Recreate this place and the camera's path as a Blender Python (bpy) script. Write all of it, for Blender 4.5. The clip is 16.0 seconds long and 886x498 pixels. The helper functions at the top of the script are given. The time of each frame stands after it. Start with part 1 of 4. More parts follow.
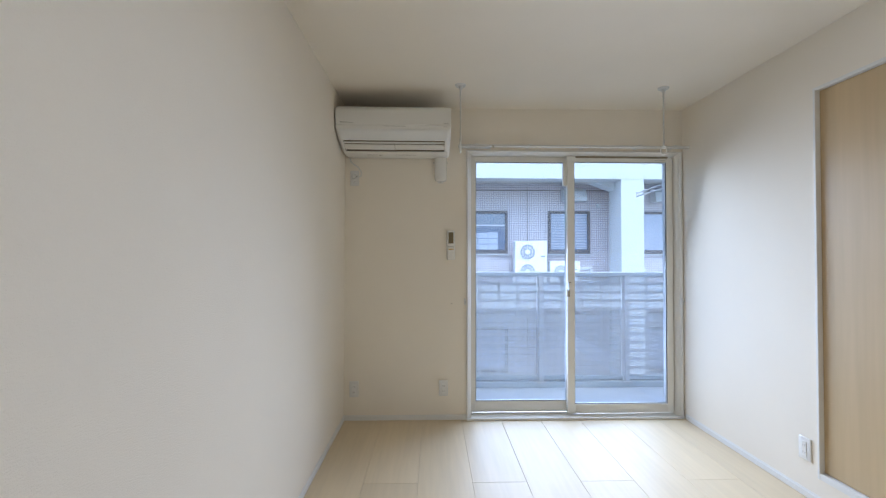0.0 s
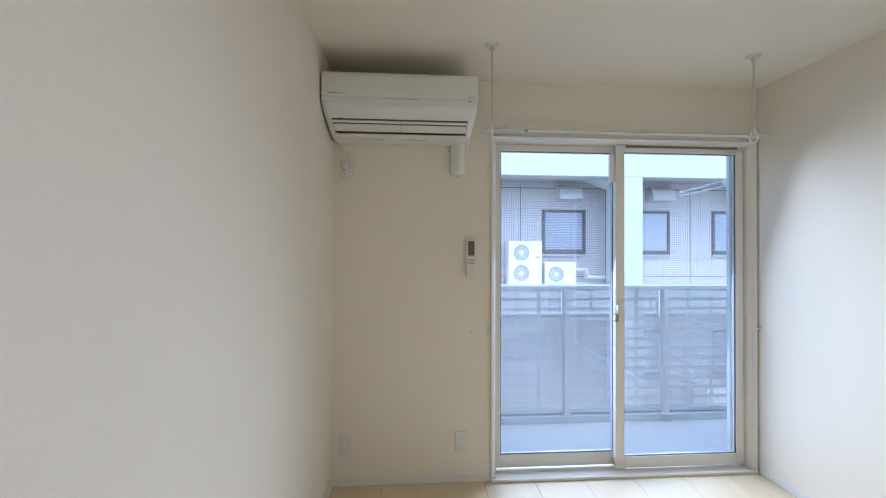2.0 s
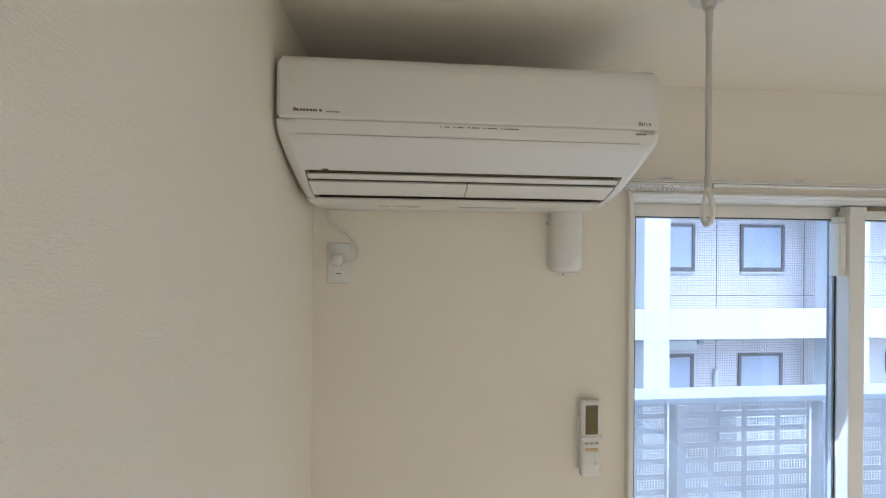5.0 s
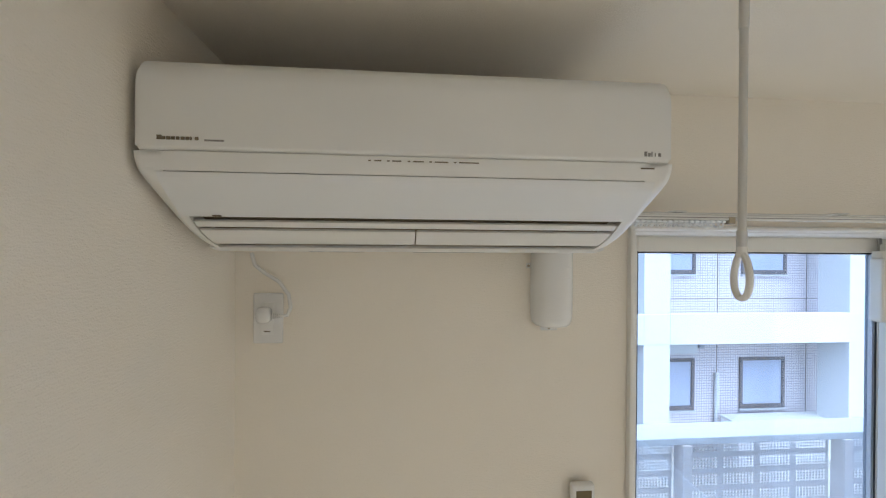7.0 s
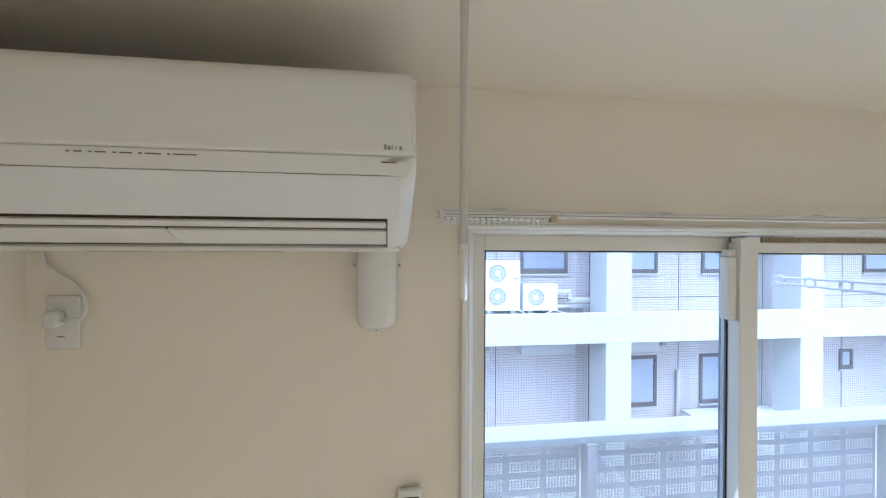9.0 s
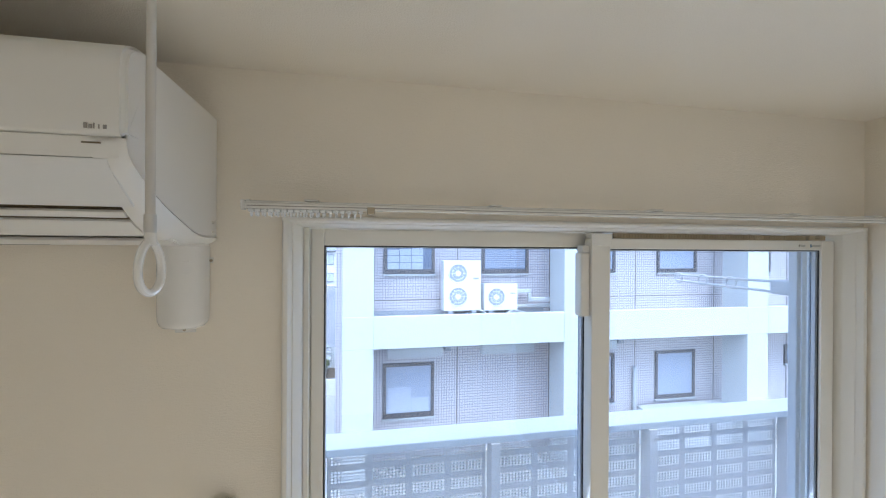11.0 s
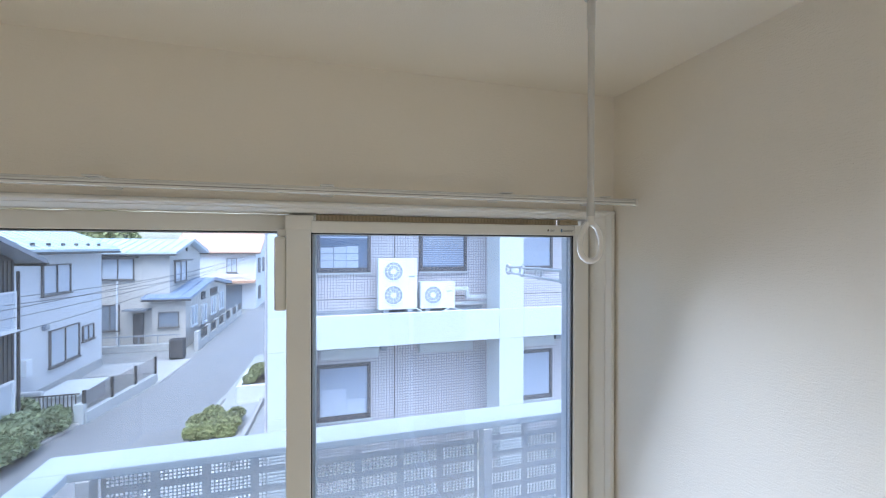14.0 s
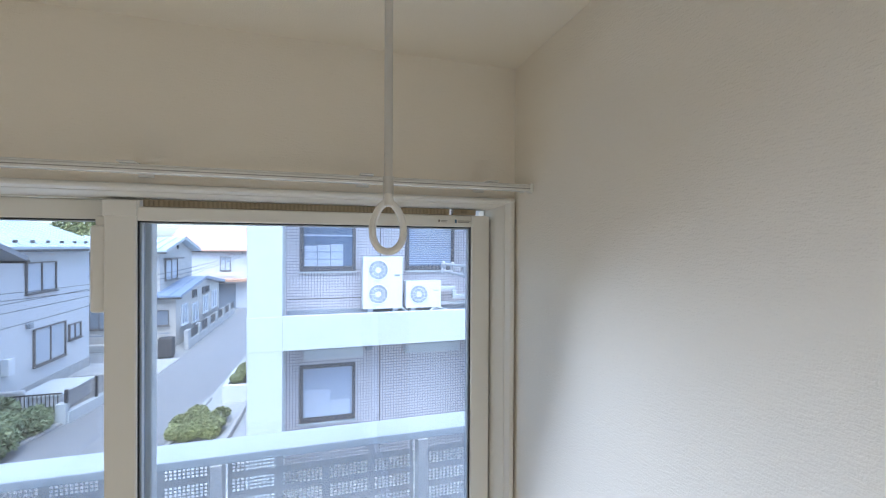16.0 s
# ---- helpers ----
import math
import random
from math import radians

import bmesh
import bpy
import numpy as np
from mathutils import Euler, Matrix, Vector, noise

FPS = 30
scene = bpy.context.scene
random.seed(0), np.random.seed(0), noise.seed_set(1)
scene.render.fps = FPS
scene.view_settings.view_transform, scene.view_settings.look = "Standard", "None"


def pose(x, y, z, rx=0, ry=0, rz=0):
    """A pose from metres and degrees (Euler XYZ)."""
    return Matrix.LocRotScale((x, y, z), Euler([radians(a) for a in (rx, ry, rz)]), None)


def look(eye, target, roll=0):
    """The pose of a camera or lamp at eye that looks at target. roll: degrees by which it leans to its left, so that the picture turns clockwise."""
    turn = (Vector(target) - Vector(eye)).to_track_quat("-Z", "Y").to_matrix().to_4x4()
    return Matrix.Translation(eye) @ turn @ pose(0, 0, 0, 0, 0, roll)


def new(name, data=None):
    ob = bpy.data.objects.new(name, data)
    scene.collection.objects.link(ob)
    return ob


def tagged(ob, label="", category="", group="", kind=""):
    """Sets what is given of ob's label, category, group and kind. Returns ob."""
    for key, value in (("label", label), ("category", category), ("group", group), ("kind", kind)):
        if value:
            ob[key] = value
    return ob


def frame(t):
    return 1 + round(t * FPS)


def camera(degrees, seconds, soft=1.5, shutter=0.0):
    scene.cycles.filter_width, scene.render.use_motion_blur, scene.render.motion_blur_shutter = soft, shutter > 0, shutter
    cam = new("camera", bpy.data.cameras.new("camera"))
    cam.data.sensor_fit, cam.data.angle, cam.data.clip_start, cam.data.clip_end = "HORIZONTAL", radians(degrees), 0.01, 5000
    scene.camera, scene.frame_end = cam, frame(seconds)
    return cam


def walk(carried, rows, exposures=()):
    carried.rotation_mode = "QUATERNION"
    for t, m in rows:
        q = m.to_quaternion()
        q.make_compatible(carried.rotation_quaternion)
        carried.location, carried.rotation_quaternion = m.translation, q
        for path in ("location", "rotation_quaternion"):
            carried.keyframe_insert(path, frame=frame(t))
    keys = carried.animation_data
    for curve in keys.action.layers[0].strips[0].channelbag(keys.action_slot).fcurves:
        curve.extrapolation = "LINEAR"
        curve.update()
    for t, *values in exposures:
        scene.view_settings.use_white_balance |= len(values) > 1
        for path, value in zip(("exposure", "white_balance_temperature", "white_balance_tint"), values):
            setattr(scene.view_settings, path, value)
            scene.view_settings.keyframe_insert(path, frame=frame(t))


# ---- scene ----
cam = camera(93.9, 16.0, soft=1.2)
PATH = [
    (0, (0.04, -0.154, 1.253), (0.092, 1.845, 1.287), 0.1),
    (0.5, (-0.044, -0.01, 1.285), (0.035, 1.988, 1.314), 0.2),
    (1, (-0.122, 0.145, 1.316), (0.0, 2.142, 1.339), 0.1),
    (1.5, (-0.14, 0.364, 1.328), (-0.006, 2.36, 1.348), 0.1),
    (2, (-0.156, 0.57, 1.365), (-0.016, 2.565, 1.383), 0.2),
    (2.5, (-0.229, 0.821, 1.418), (-0.074, 2.815, 1.438), 0.2),
    (3, (-0.293, 1.07, 1.491), (-0.121, 3.062, 1.518), 0.1),
    (3.5, (-0.286, 1.282, 1.582), (-0.131, 3.276, 1.594), 0.3),
    (4, (-0.305, 1.508, 1.693), (-0.14, 3.501, 1.711), 0.2),
    (4.5, (-0.351, 1.671, 1.789), (-0.183, 3.664, 1.803), 0.4),
    (4.7, (-0.369, 1.739, 1.834), (-0.193, 3.731, 1.839), 0.5),
    (7, (-0.245, 2.055, 2.014), (-0.065, 4.047, 2.006), 0.4),
    (7.5, (-0.179, 2.056, 2.017), (0.017, 4.046, 2.007), 0.3),
    (8, (-0.042, 2.048, 2.014), (0.177, 4.036, 2.003), 0.2),
    (8.5, (0.072, 2.042, 2.015), (0.311, 4.028, 2.01), 0.3),
    (9, (0.124, 2.049, 2.013), (0.396, 4.03, 2.006), 0.3),
    (9.2, (0.143, 2.049, 2.011), (0.436, 4.027, 2.0), 0.4),
    (11.5, (0.595, 2.036, 1.994), (1.022, 3.99, 1.989), 0.2),
    (12, (0.718, 2.03, 1.986), (1.187, 3.974, 1.974), 0.1),
    (12.5, (0.85, 1.997, 1.986), (1.328, 3.939, 1.98), 0.1),
    (13, (0.958, 2.016, 1.972), (1.46, 3.952, 1.97), 0.0),
    (13.5, (1.071, 2.032, 1.979), (1.605, 3.959, 1.968), 0.1),
    (14, (1.19, 2.024, 1.967), (1.751, 3.943, 1.959), 0.1),
    (14.5, (1.307, 2.01, 1.965), (1.87, 3.929, 1.953), 0.1),
    (15, (1.393, 2.028, 1.954), (1.959, 3.947, 1.943), 0.2),
    (15.5, (1.445, 2.07, 1.954), (2.016, 3.987, 1.94), 0.2),
    (16, (1.529, 2.083, 1.952), (2.097, 4.0, 1.94), 0.3),
]
EXPOSURE = 2.1
walk(cam, [(t, look(eye, target, roll)) for t, eye, target, roll in PATH],
     exposures=[(0.0, EXPOSURE - 0.1), (2.5, EXPOSURE), (5.0, EXPOSURE + 0.3), (9.2, EXPOSURE + 0.28), (11.5, EXPOSURE + 0.1), (16.0, EXPOSURE)])

# ---- light: an overcast day, and the sky's light that falls in at the window
SKY_STRENGTH, SUN_STRENGTH, WINDOW_WATTS = 0.16, 0.6, 10.2
world = bpy.data.worlds.new("overcast_sky")
scene.world = world
world.use_nodes = True
wn = world.node_tree.nodes
sky = wn.new("ShaderNodeTexSky")
sky.sky_type = "NISHITA"
sky.sun_disc = False
sky.sun_elevation, sky.sun_rotation = radians(65), radians(184)
sky.air_density, sky.dust_density = 1.0, 2.5
wn["Background"].inputs["Strength"].default_value = SKY_STRENGTH
world.node_tree.links.new(sky.outputs["Color"], wn["Background"].inputs["Color"])

sun = new("sun", bpy.data.lights.new("sun", "SUN"))
sun.data.energy, sun.data.angle, sun.data.color = SUN_STRENGTH, radians(75), (0.86, 0.95, 1.0)
sun.matrix_world = look((0, 0, 30), (1, 14, 0))

window_sky = new("window_daylight", bpy.data.lights.new("window_daylight", "AREA"))
window_sky.data.shape, window_sky.data.size, window_sky.data.size_y = "RECTANGLE", 1.52, 1.85
window_sky.data.energy, window_sky.data.color = WINDOW_WATTS, (0.56, 0.707, 0.99)
window_sky.data.spread = radians(116)
window_sky.matrix_world = look((1.145, 3.185, 1.06), (1.08, 0.9, 0.26))


# ---- materials
def material(name, colour, rough=0.6, metal=0.0, vary=0.0, scale=8.0, bump=0.0, bump_scale=60.0,
             stretch=(1, 1, 1), spec=0.5, by_object=0.0, second=None):
    """A node material: base colour with two scales of mottling, and a fine relief."""
    m = bpy.data.materials.new(name)
    m.use_nodes = True
    n, l = m.node_tree.nodes, m.node_tree.links
    b = n["Principled BSDF"]
    b.inputs["Roughness"].default_value, b.inputs["Metallic"].default_value = rough, metal
    b.inputs["Specular IOR Level"].default_value = spec
    b.inputs["Base Color"].default_value = (*colour, 1)
    co = n.new("ShaderNodeTexCoord")
    mp = n.new("ShaderNodeMapping")
    mp.inputs["Scale"].default_value = stretch
    l.new(co.outputs["Object"], mp.inputs["Vector"])
    if vary or second or by_object:
        big, fine = n.new("ShaderNodeTexNoise"), n.new("ShaderNodeTexNoise")
        big.inputs["Scale"].default_value, fine.inputs["Scale"].default_value = scale * 0.2, scale
        big.inputs["Detail"].default_value, fine.inputs["Detail"].default_value = 3, 6
        add = n.new("ShaderNodeMath")
        add.operation = "ADD"
        for tex, k in ((big, 0), (fine, 1)):
            l.new(mp.outputs["Vector"], tex.inputs["Vector"])
            l.new(tex.outputs["Fac"], add.inputs[k])
        fac = add.outputs[0]
        if by_object:
            info = n.new("ShaderNodeObjectInfo")
            mul = n.new("ShaderNodeMath")
            mul.operation = "MULTIPLY_ADD"
            mul.inputs[1].default_value = by_object
            l.new(info.outputs["Random"], mul.inputs[0])
            l.new(fac, mul.inputs[2])
            fac = mul.outputs[0]
        ramp = n.new("ShaderNodeMapRange")
        ramp.inputs["From Min"].default_value, ramp.inputs["From Max"].default_value = 0.6, 1.4 + by_object
        l.new(fac, ramp.inputs["Value"])
        mix = n.new("ShaderNodeMix")
        mix.data_type = "RGBA"
        mix.inputs["A"].default_value = (*[max(0, c * (1 - vary)) for c in colour], 1)
        mix.inputs["B"].default_value = (*(second or [min(1, c * (1 + vary)) for c in colour]), 1)
        l.new(ramp.outputs["Result"], mix.inputs["Factor"])
        l.new(mix.outputs["Result"], b.inputs["Base Color"])
    if bump:
        t, bp = n.new("ShaderNodeTexNoise"), n.new("ShaderNodeBump")
        t.inputs["Scale"].default_value, t.inputs["Detail"].default_value = bump_scale, 4
        bp.inputs["Strength"].default_value, bp.inputs["Distance"].default_value = bump, 0.004
        l.new(mp.outputs["Vector"], t.inputs["Vector"])
        l.new(t.outputs["Fac"], bp.inputs["Height"])
        l.new(bp.outputs["Normal"], b.inputs["Normal"])
    return m


def wallpaper(name, colour, stretch):
    """Vinyl wallpaper with a fine woven, horizontally combed relief."""
    m = material(name, colour, 0.75, vary=0.02, scale=3.0, spec=0.25)
    n, l = m.node_tree.nodes, m.node_tree.links
    co, bp1, bp2 = n.new("ShaderNodeTexCoord"), n.new("ShaderNodeBump"), n.new("ShaderNodeBump")
    for bp, sc, st, dist, k in ((bp1, 300.0, stretch, 0.0016, 0.55), (bp2, 420.0, (1, 1, 1), 0.0013, 0.55)):
        mp, t = n.new("ShaderNodeMapping"), n.new("ShaderNodeTexNoise")
        mp.inputs["Scale"].default_value = st
        t.inputs["Scale"].default_value, t.inputs["Detail"].default_value = sc, 2
        l.new(co.outputs["Object"], mp.inputs["Vector"])
        l.new(mp.outputs["Vector"], t.inputs["Vector"])
        l.new(t.outputs["Fac"], bp.inputs["Height"])
        bp.inputs["Strength"].default_value, bp.inputs["Distance"].default_value = k, dist
    l.new(bp1.outputs["Normal"], bp2.inputs["Normal"])
    l.new(bp2.outputs["Normal"], n["Principled BSDF"].inputs["Normal"])
    return m


def mosaic(name, tile, joint, size):
    """Small square wall tiles with pale joints, too small to stand singly."""
    m = material(name, tile, 0.45)
    n, l = m.node_tree.nodes, m.node_tree.links
    co, mp, br = n.new("ShaderNodeTexCoord"), n.new("ShaderNodeMapping"), n.new("ShaderNodeTexBrick")
    mp.inputs["Rotation"].default_value = (radians(90), 0, 0)
    br.offset = 0.0
    br.inputs["Scale"].default_value = 1.0
    br.inputs["Brick Width"].default_value = br.inputs["Row Height"].default_value = size
    br.inputs["Mortar Size"].default_value = size * 0.11
    br.inputs["Color1"].default_value = (*tile, 1)
    br.inputs["Color2"].default_value = (*[c * 0.9 for c in tile], 1)
    br.inputs["Mortar"].default_value = (*joint, 1)
    l.new(co.outputs["Object"], mp.inputs["Vector"])
    l.new(mp.outputs["Vector"], br.inputs["Vector"])
    l.new(br.outputs["Color"], n["Principled BSDF"].inputs["Base Color"])
    return m


def clear_glass(name, tint=(1, 1, 1), gloss=0.03):
    """A clear pane: straight-through light with a mirror gloss that grows at a slant."""
    m = bpy.data.materials.new(name)
    m.use_nodes = True
    n, l = m.node_tree.nodes, m.node_tree.links
    n.remove(n["Principled BSDF"])
    tr, gl, lw, mix = (n.new("ShaderNodeBsdfTransparent"), n.new("ShaderNodeBsdfGlossy"),
                       n.new("ShaderNodeLayerWeight"), n.new("ShaderNodeMixShader"))
    tr.inputs["Color"].default_value = (*tint, 1)
    gl.inputs["Roughness"].default_value = 0.01
    lw.inputs["Blend"].default_value = 0.5
    power, scaled = n.new("ShaderNodeMath"), n.new("ShaderNodeMath")
    power.operation, scaled.operation = "POWER", "MULTIPLY_ADD"
    power.inputs[1].default_value = 5.0
    scaled.inputs[1].default_value, scaled.inputs[2].default_value = 0.5, gloss
    l.new(lw.outputs["Facing"], power.inputs[0])
    l.new(power.outputs[0], scaled.inputs[0])
    l.new(scaled.outputs[0], mix.inputs["Fac"])
    l.new(tr.outputs["BSDF"], mix.inputs[1])
    l.new(gl.outputs["BSDF"], mix.inputs[2])
    l.new(mix.outputs["Shader"], n["Material Output"].inputs["Surface"])
    return m


M_WALL = wallpaper("cream_wallpaper", (0.91, 0.824, 0.695), (0.28, 0.28, 1.0))
M_CEIL = wallpaper("ceiling_paper", (0.91, 0.824, 0.695), (1, 1, 1))
M_FLOOR = material("pale_maple_floor", (0.73, 0.585, 0.385), 0.46, vary=0.10, scale=11.0, stretch=(4.0, 0.25, 1), bump=0.03,
                   bump_scale=40, by_object=0.5)
M_TRIM = material("white_trim", (0.83, 0.80, 0.745), 0.4, vary=0.015, scale=4)
M_SASH = material("white_resin_sash", (0.83, 0.79, 0.71), 0.38, vary=0.02, scale=3)
M_DARK = material("black_gasket", (0.02, 0.02, 0.022), 0.6)
M_GREYG = material("grey_spacer", (0.30, 0.31, 0.33), 0.45, metal=0.4)
M_DOOR = material("pale_wood_laminate", (0.58, 0.42, 0.24), 0.38, vary=0.08, scale=12, stretch=(3, 3, 0.12), bump=0.02)
M_PLASTIC = material("white_plastic", (0.83, 0.80, 0.745), 0.2, vary=0.01, scale=5)
M_AC = material("ivory_white_plastic", (0.82, 0.79, 0.73), 0.35, vary=0.012, scale=2)
M_PANEL = material("matt_white_panel", (0.80, 0.785, 0.75), 0.42, vary=0.012, scale=2)
M_SHADE = material("brown_plastic_and_slot_shade", (0.26, 0.20, 0.12), 0.6, vary=0.1, scale=20)
M_PRINT = material("dark_print", (0.19, 0.145, 0.085), 0.6)
M_PALEPRINT = material("grey_print", (0.34, 0.31, 0.27), 0.6)
M_BROWNVENT = material("brown_vent_slats", (0.34, 0.265, 0.165), 0.5, vary=0.1, scale=20)
# Rod paint is below white; its backlit shade is put into the colour.
M_ROD = material("rod_with_backlit_shade", (0.62, 0.585, 0.53), 0.4, vary=0.03, scale=20)
M_STEEL = material("brushed_steel", (0.62, 0.61, 0.58), 0.3, metal=0.9, vary=0.05, scale=40)
M_BRASS = material("dull_brass", (0.42, 0.36, 0.26), 0.35, metal=0.9, vary=0.08, scale=30)
M_SCREEN = material("dull_brown_display", (0.17, 0.125, 0.055), 0.2, vary=0.06, scale=20)
M_ORANGE = material("orange_button", (0.62, 0.42, 0.16), 0.4)
M_BLUE = material("blue_print", (0.08, 0.20, 0.33), 0.5)
M_GLASS = clear_glass("window_glass", (0.905, 0.95, 0.998), 0.05)
M_OGLASS = clear_glass("office_glass", (0.92, 0.95, 1.0), 0.035)
M_CLEAR = material("milky_runner_plastic", (0.88, 0.88, 0.87), 0.25, vary=0.02, scale=30)
# Grey warmed in the base colour to offset blue sky light on the railing.
M_ALU = material("aluminium_warmed_for_sky", (0.70, 0.66, 0.63), 0.5, metal=0.0, vary=0.03, scale=6)
M_ALUW = material("white_aluminium_and_steel_gleam", (0.60, 0.63, 0.64), 0.4, vary=0.02, scale=4)
M_BALCONY = material("grey_balcony_sheet", (0.68, 0.69, 0.70), 0.7, vary=0.06, scale=12, bump=0.1)
M_OUTWALL = material("white_siding", (0.74, 0.75, 0.76), 0.7, vary=0.03, scale=4, bump=0.1)
M_CONC = material("white_painted_concrete", (0.55, 0.58, 0.59), 0.65, vary=0.02, scale=2.5, bump=0.05)
M_TILE = mosaic("mauve_mosaic_tiles", (0.72, 0.675, 0.69), (0.30, 0.285, 0.32), 0.07)
M_WINFR = material("dark_bronze_frame", (0.13, 0.12, 0.125), 0.45, vary=0.05, scale=10)
M_BLIND = material("pale_blind", (0.60, 0.60, 0.61), 0.6, vary=0.06, scale=2.0)
M_CARTON = material("white_cartons", (0.80, 0.78, 0.75), 0.7, vary=0.06, scale=6)
M_UNIT = material("white_metal_casing", (0.80, 0.82, 0.83), 0.4, vary=0.02, scale=3)
M_FAN = material("grey_fan_grille", (0.32, 0.35, 0.39), 0.5, vary=0.05, scale=10)
M_ASPHALT = material("worn_asphalt", (0.25, 0.255, 0.265), 0.9, vary=0.12, scale=3, bump=0.3, bump_scale=30)
M_GROUND = material("grey_gravel_ground", (0.30, 0.30, 0.29), 0.95, vary=0.2, scale=3, bump=0.4, bump_scale=20)
M_PAVE = material("pale_concrete_paving", (0.42, 0.43, 0.43), 0.85, vary=0.08, scale=2, bump=0.1)
M_KERB = material("weathered_kerb", (0.46, 0.46, 0.45), 0.85, vary=0.15, scale=4, bump=0.2)
M_HWHITE = material("white_house_siding", (0.68, 0.69, 0.70), 0.7, vary=0.04, scale=2, bump=0.1)
M_HBEIGE = material("beige_house_render", (0.58, 0.55, 0.51), 0.8, vary=0.06, scale=1.5, bump=0.1)
M_HDARK = material("dark_corrugated_siding", (0.07, 0.07, 0.075), 0.5, vary=0.15, scale=2)
M_ROOFG = material("pale_green_metal_roof", (0.50, 0.57, 0.60), 0.4, vary=0.06, scale=2)
M_ROOFB = material("blue_metal_roof", (0.27, 0.35, 0.47), 0.4, vary=0.1, scale=2)
M_ROOFO = material("orange_tile_roof", (0.62, 0.36, 0.24), 0.7, vary=0.12, scale=5)
M_ROOFK = material("grey_roof_sheet", (0.25, 0.27, 0.30), 0.5, vary=0.1, scale=2)
M_HGLASS = material("dark_house_glass_and_room_shade", (0.24, 0.28, 0.33), 0.12, vary=0.1, scale=0.8)
M_HCURT = material("curtained_house_glass", (0.55, 0.60, 0.66), 0.15, vary=0.06, scale=1)
M_HFRAME = material("brown_house_frame", (0.16, 0.15, 0.15), 0.5, vary=0.05, scale=4)
M_HFRAMEW = material("white_house_frame", (0.74, 0.76, 0.78), 0.5, vary=0.03, scale=4)
M_FENCE = material("black_iron_fence", (0.05, 0.05, 0.055), 0.5, vary=0.1, scale=10)
M_LEAF = material("mid_green_leaves", (0.23, 0.26, 0.11), 0.6, vary=0.35, scale=3, second=(0.42, 0.44, 0.20))
M_LEAF2 = material("weedy_green_leaves", (0.19, 0.24, 0.13), 0.6, vary=0.35, scale=3, second=(0.34, 0.40, 0.22))
M_BARK = material("brown_stems", (0.10, 0.075, 0.05), 0.8, vary=0.2, scale=20)
M_WIRE = material("black_cable", (0.06, 0.06, 0.065), 0.6)


# ---- helpers of this scene
ORIGIN = {}


def thing(name, at, label, category, group="", kind=""):
    ob = new(name)
    ob.location = at
    ob.empty_display_size = 0.05
    ORIGIN[ob] = Vector(at)
    return tagged(ob, label, category, group, kind)


def mesh_object(name, bm, mat, at, parent=None, smooth=False):
    me = bpy.data.meshes.new(name)
    bmesh.ops.translate(bm, verts=bm.verts, vec=-Vector(at))
    bm.normal_update()
    bm.to_mesh(me)
    bm.free()
    if smooth:
        for p in me.polygons:
            p.use_smooth = True
        me.set_sharp_from_angle(angle=radians(35))
    me.materials.append(mat)
    ob = new(name, me)
    if parent is not None:
        ob.parent = parent
    else:
        ob.location = at
    ORIGIN[ob] = Vector(at)
    return ob


def part(name, bm, mat, parent, label="", smooth=False):
    ob = mesh_object(name, bm, mat, ORIGIN[parent], parent, smooth)
    return tagged(ob, label)


def solid(name, bm, mat, at, label, category="", kind="", smooth=False, group=""):
    return tagged(mesh_object(name, bm, mat, at, None, smooth), label, category, group, kind)


def boxes(*spans, bevel=0.0, seg=2, bm=None):
    """Boxes given as (x0, x1, y0, y1, z0, z1), edges rounded by bevel."""
    bm = bm or bmesh.new()
    for x0, x1, y0, y1, z0, z1 in spans:
        m = Matrix.LocRotScale(((x0 + x1) / 2, (y0 + y1) / 2, (z0 + z1) / 2), None, (x1 - x0, y1 - y0, z1 - z0))
        made = bmesh.ops.create_cube(bm, size=1, matrix=m)["verts"]
        if bevel:
            edges = list({e for v in made for e in v.link_edges})
            bmesh.ops.bevel(bm, geom=edges, offset=bevel, segments=seg, affect="EDGES", profile=0.5)
    return bm


def prism(points, axis, a, b, bevel=0.0, bm=None, seg=2):
    """A profile pulled along an axis from a to b; profile in the two other axes in order."""
    bm = bm or bmesh.new()

    def at(p, d):
        return {"x": (d, p[0], p[1]), "y": (p[0], d, p[1]), "z": (p[0], p[1], d)}[axis]
    lo, hi = [bm.verts.new(at(p, a)) for p in points], [bm.verts.new(at(p, b)) for p in points]
    faces = [bm.faces.new(lo), bm.faces.new(hi)]
    for k in range(len(points)):
        j = (k + 1) % len(points)
        faces.append(bm.faces.new((lo[k], lo[j], hi[j], hi[k])))
    bmesh.ops.recalc_face_normals(bm, faces=faces)
    if bevel:
        bmesh.ops.bevel(bm, geom=[e for f in faces[:2] for e in f.edges], offset=bevel, segments=seg, affect="EDGES")
    return bm


def rod(p, q, r, bm=None, seg=12, r2=None):
    bm = bm or bmesh.new()
    p, q = Vector(p), Vector(q)
    d = q - p
    m = Matrix.Translation((p + q) / 2) @ d.to_track_quat("Z", "Y").to_matrix().to_4x4()
    bmesh.ops.create_cone(bm, cap_ends=True, segments=seg, radius1=r, radius2=r if r2 is None else r2, depth=d.length, matrix=m)
    return bm


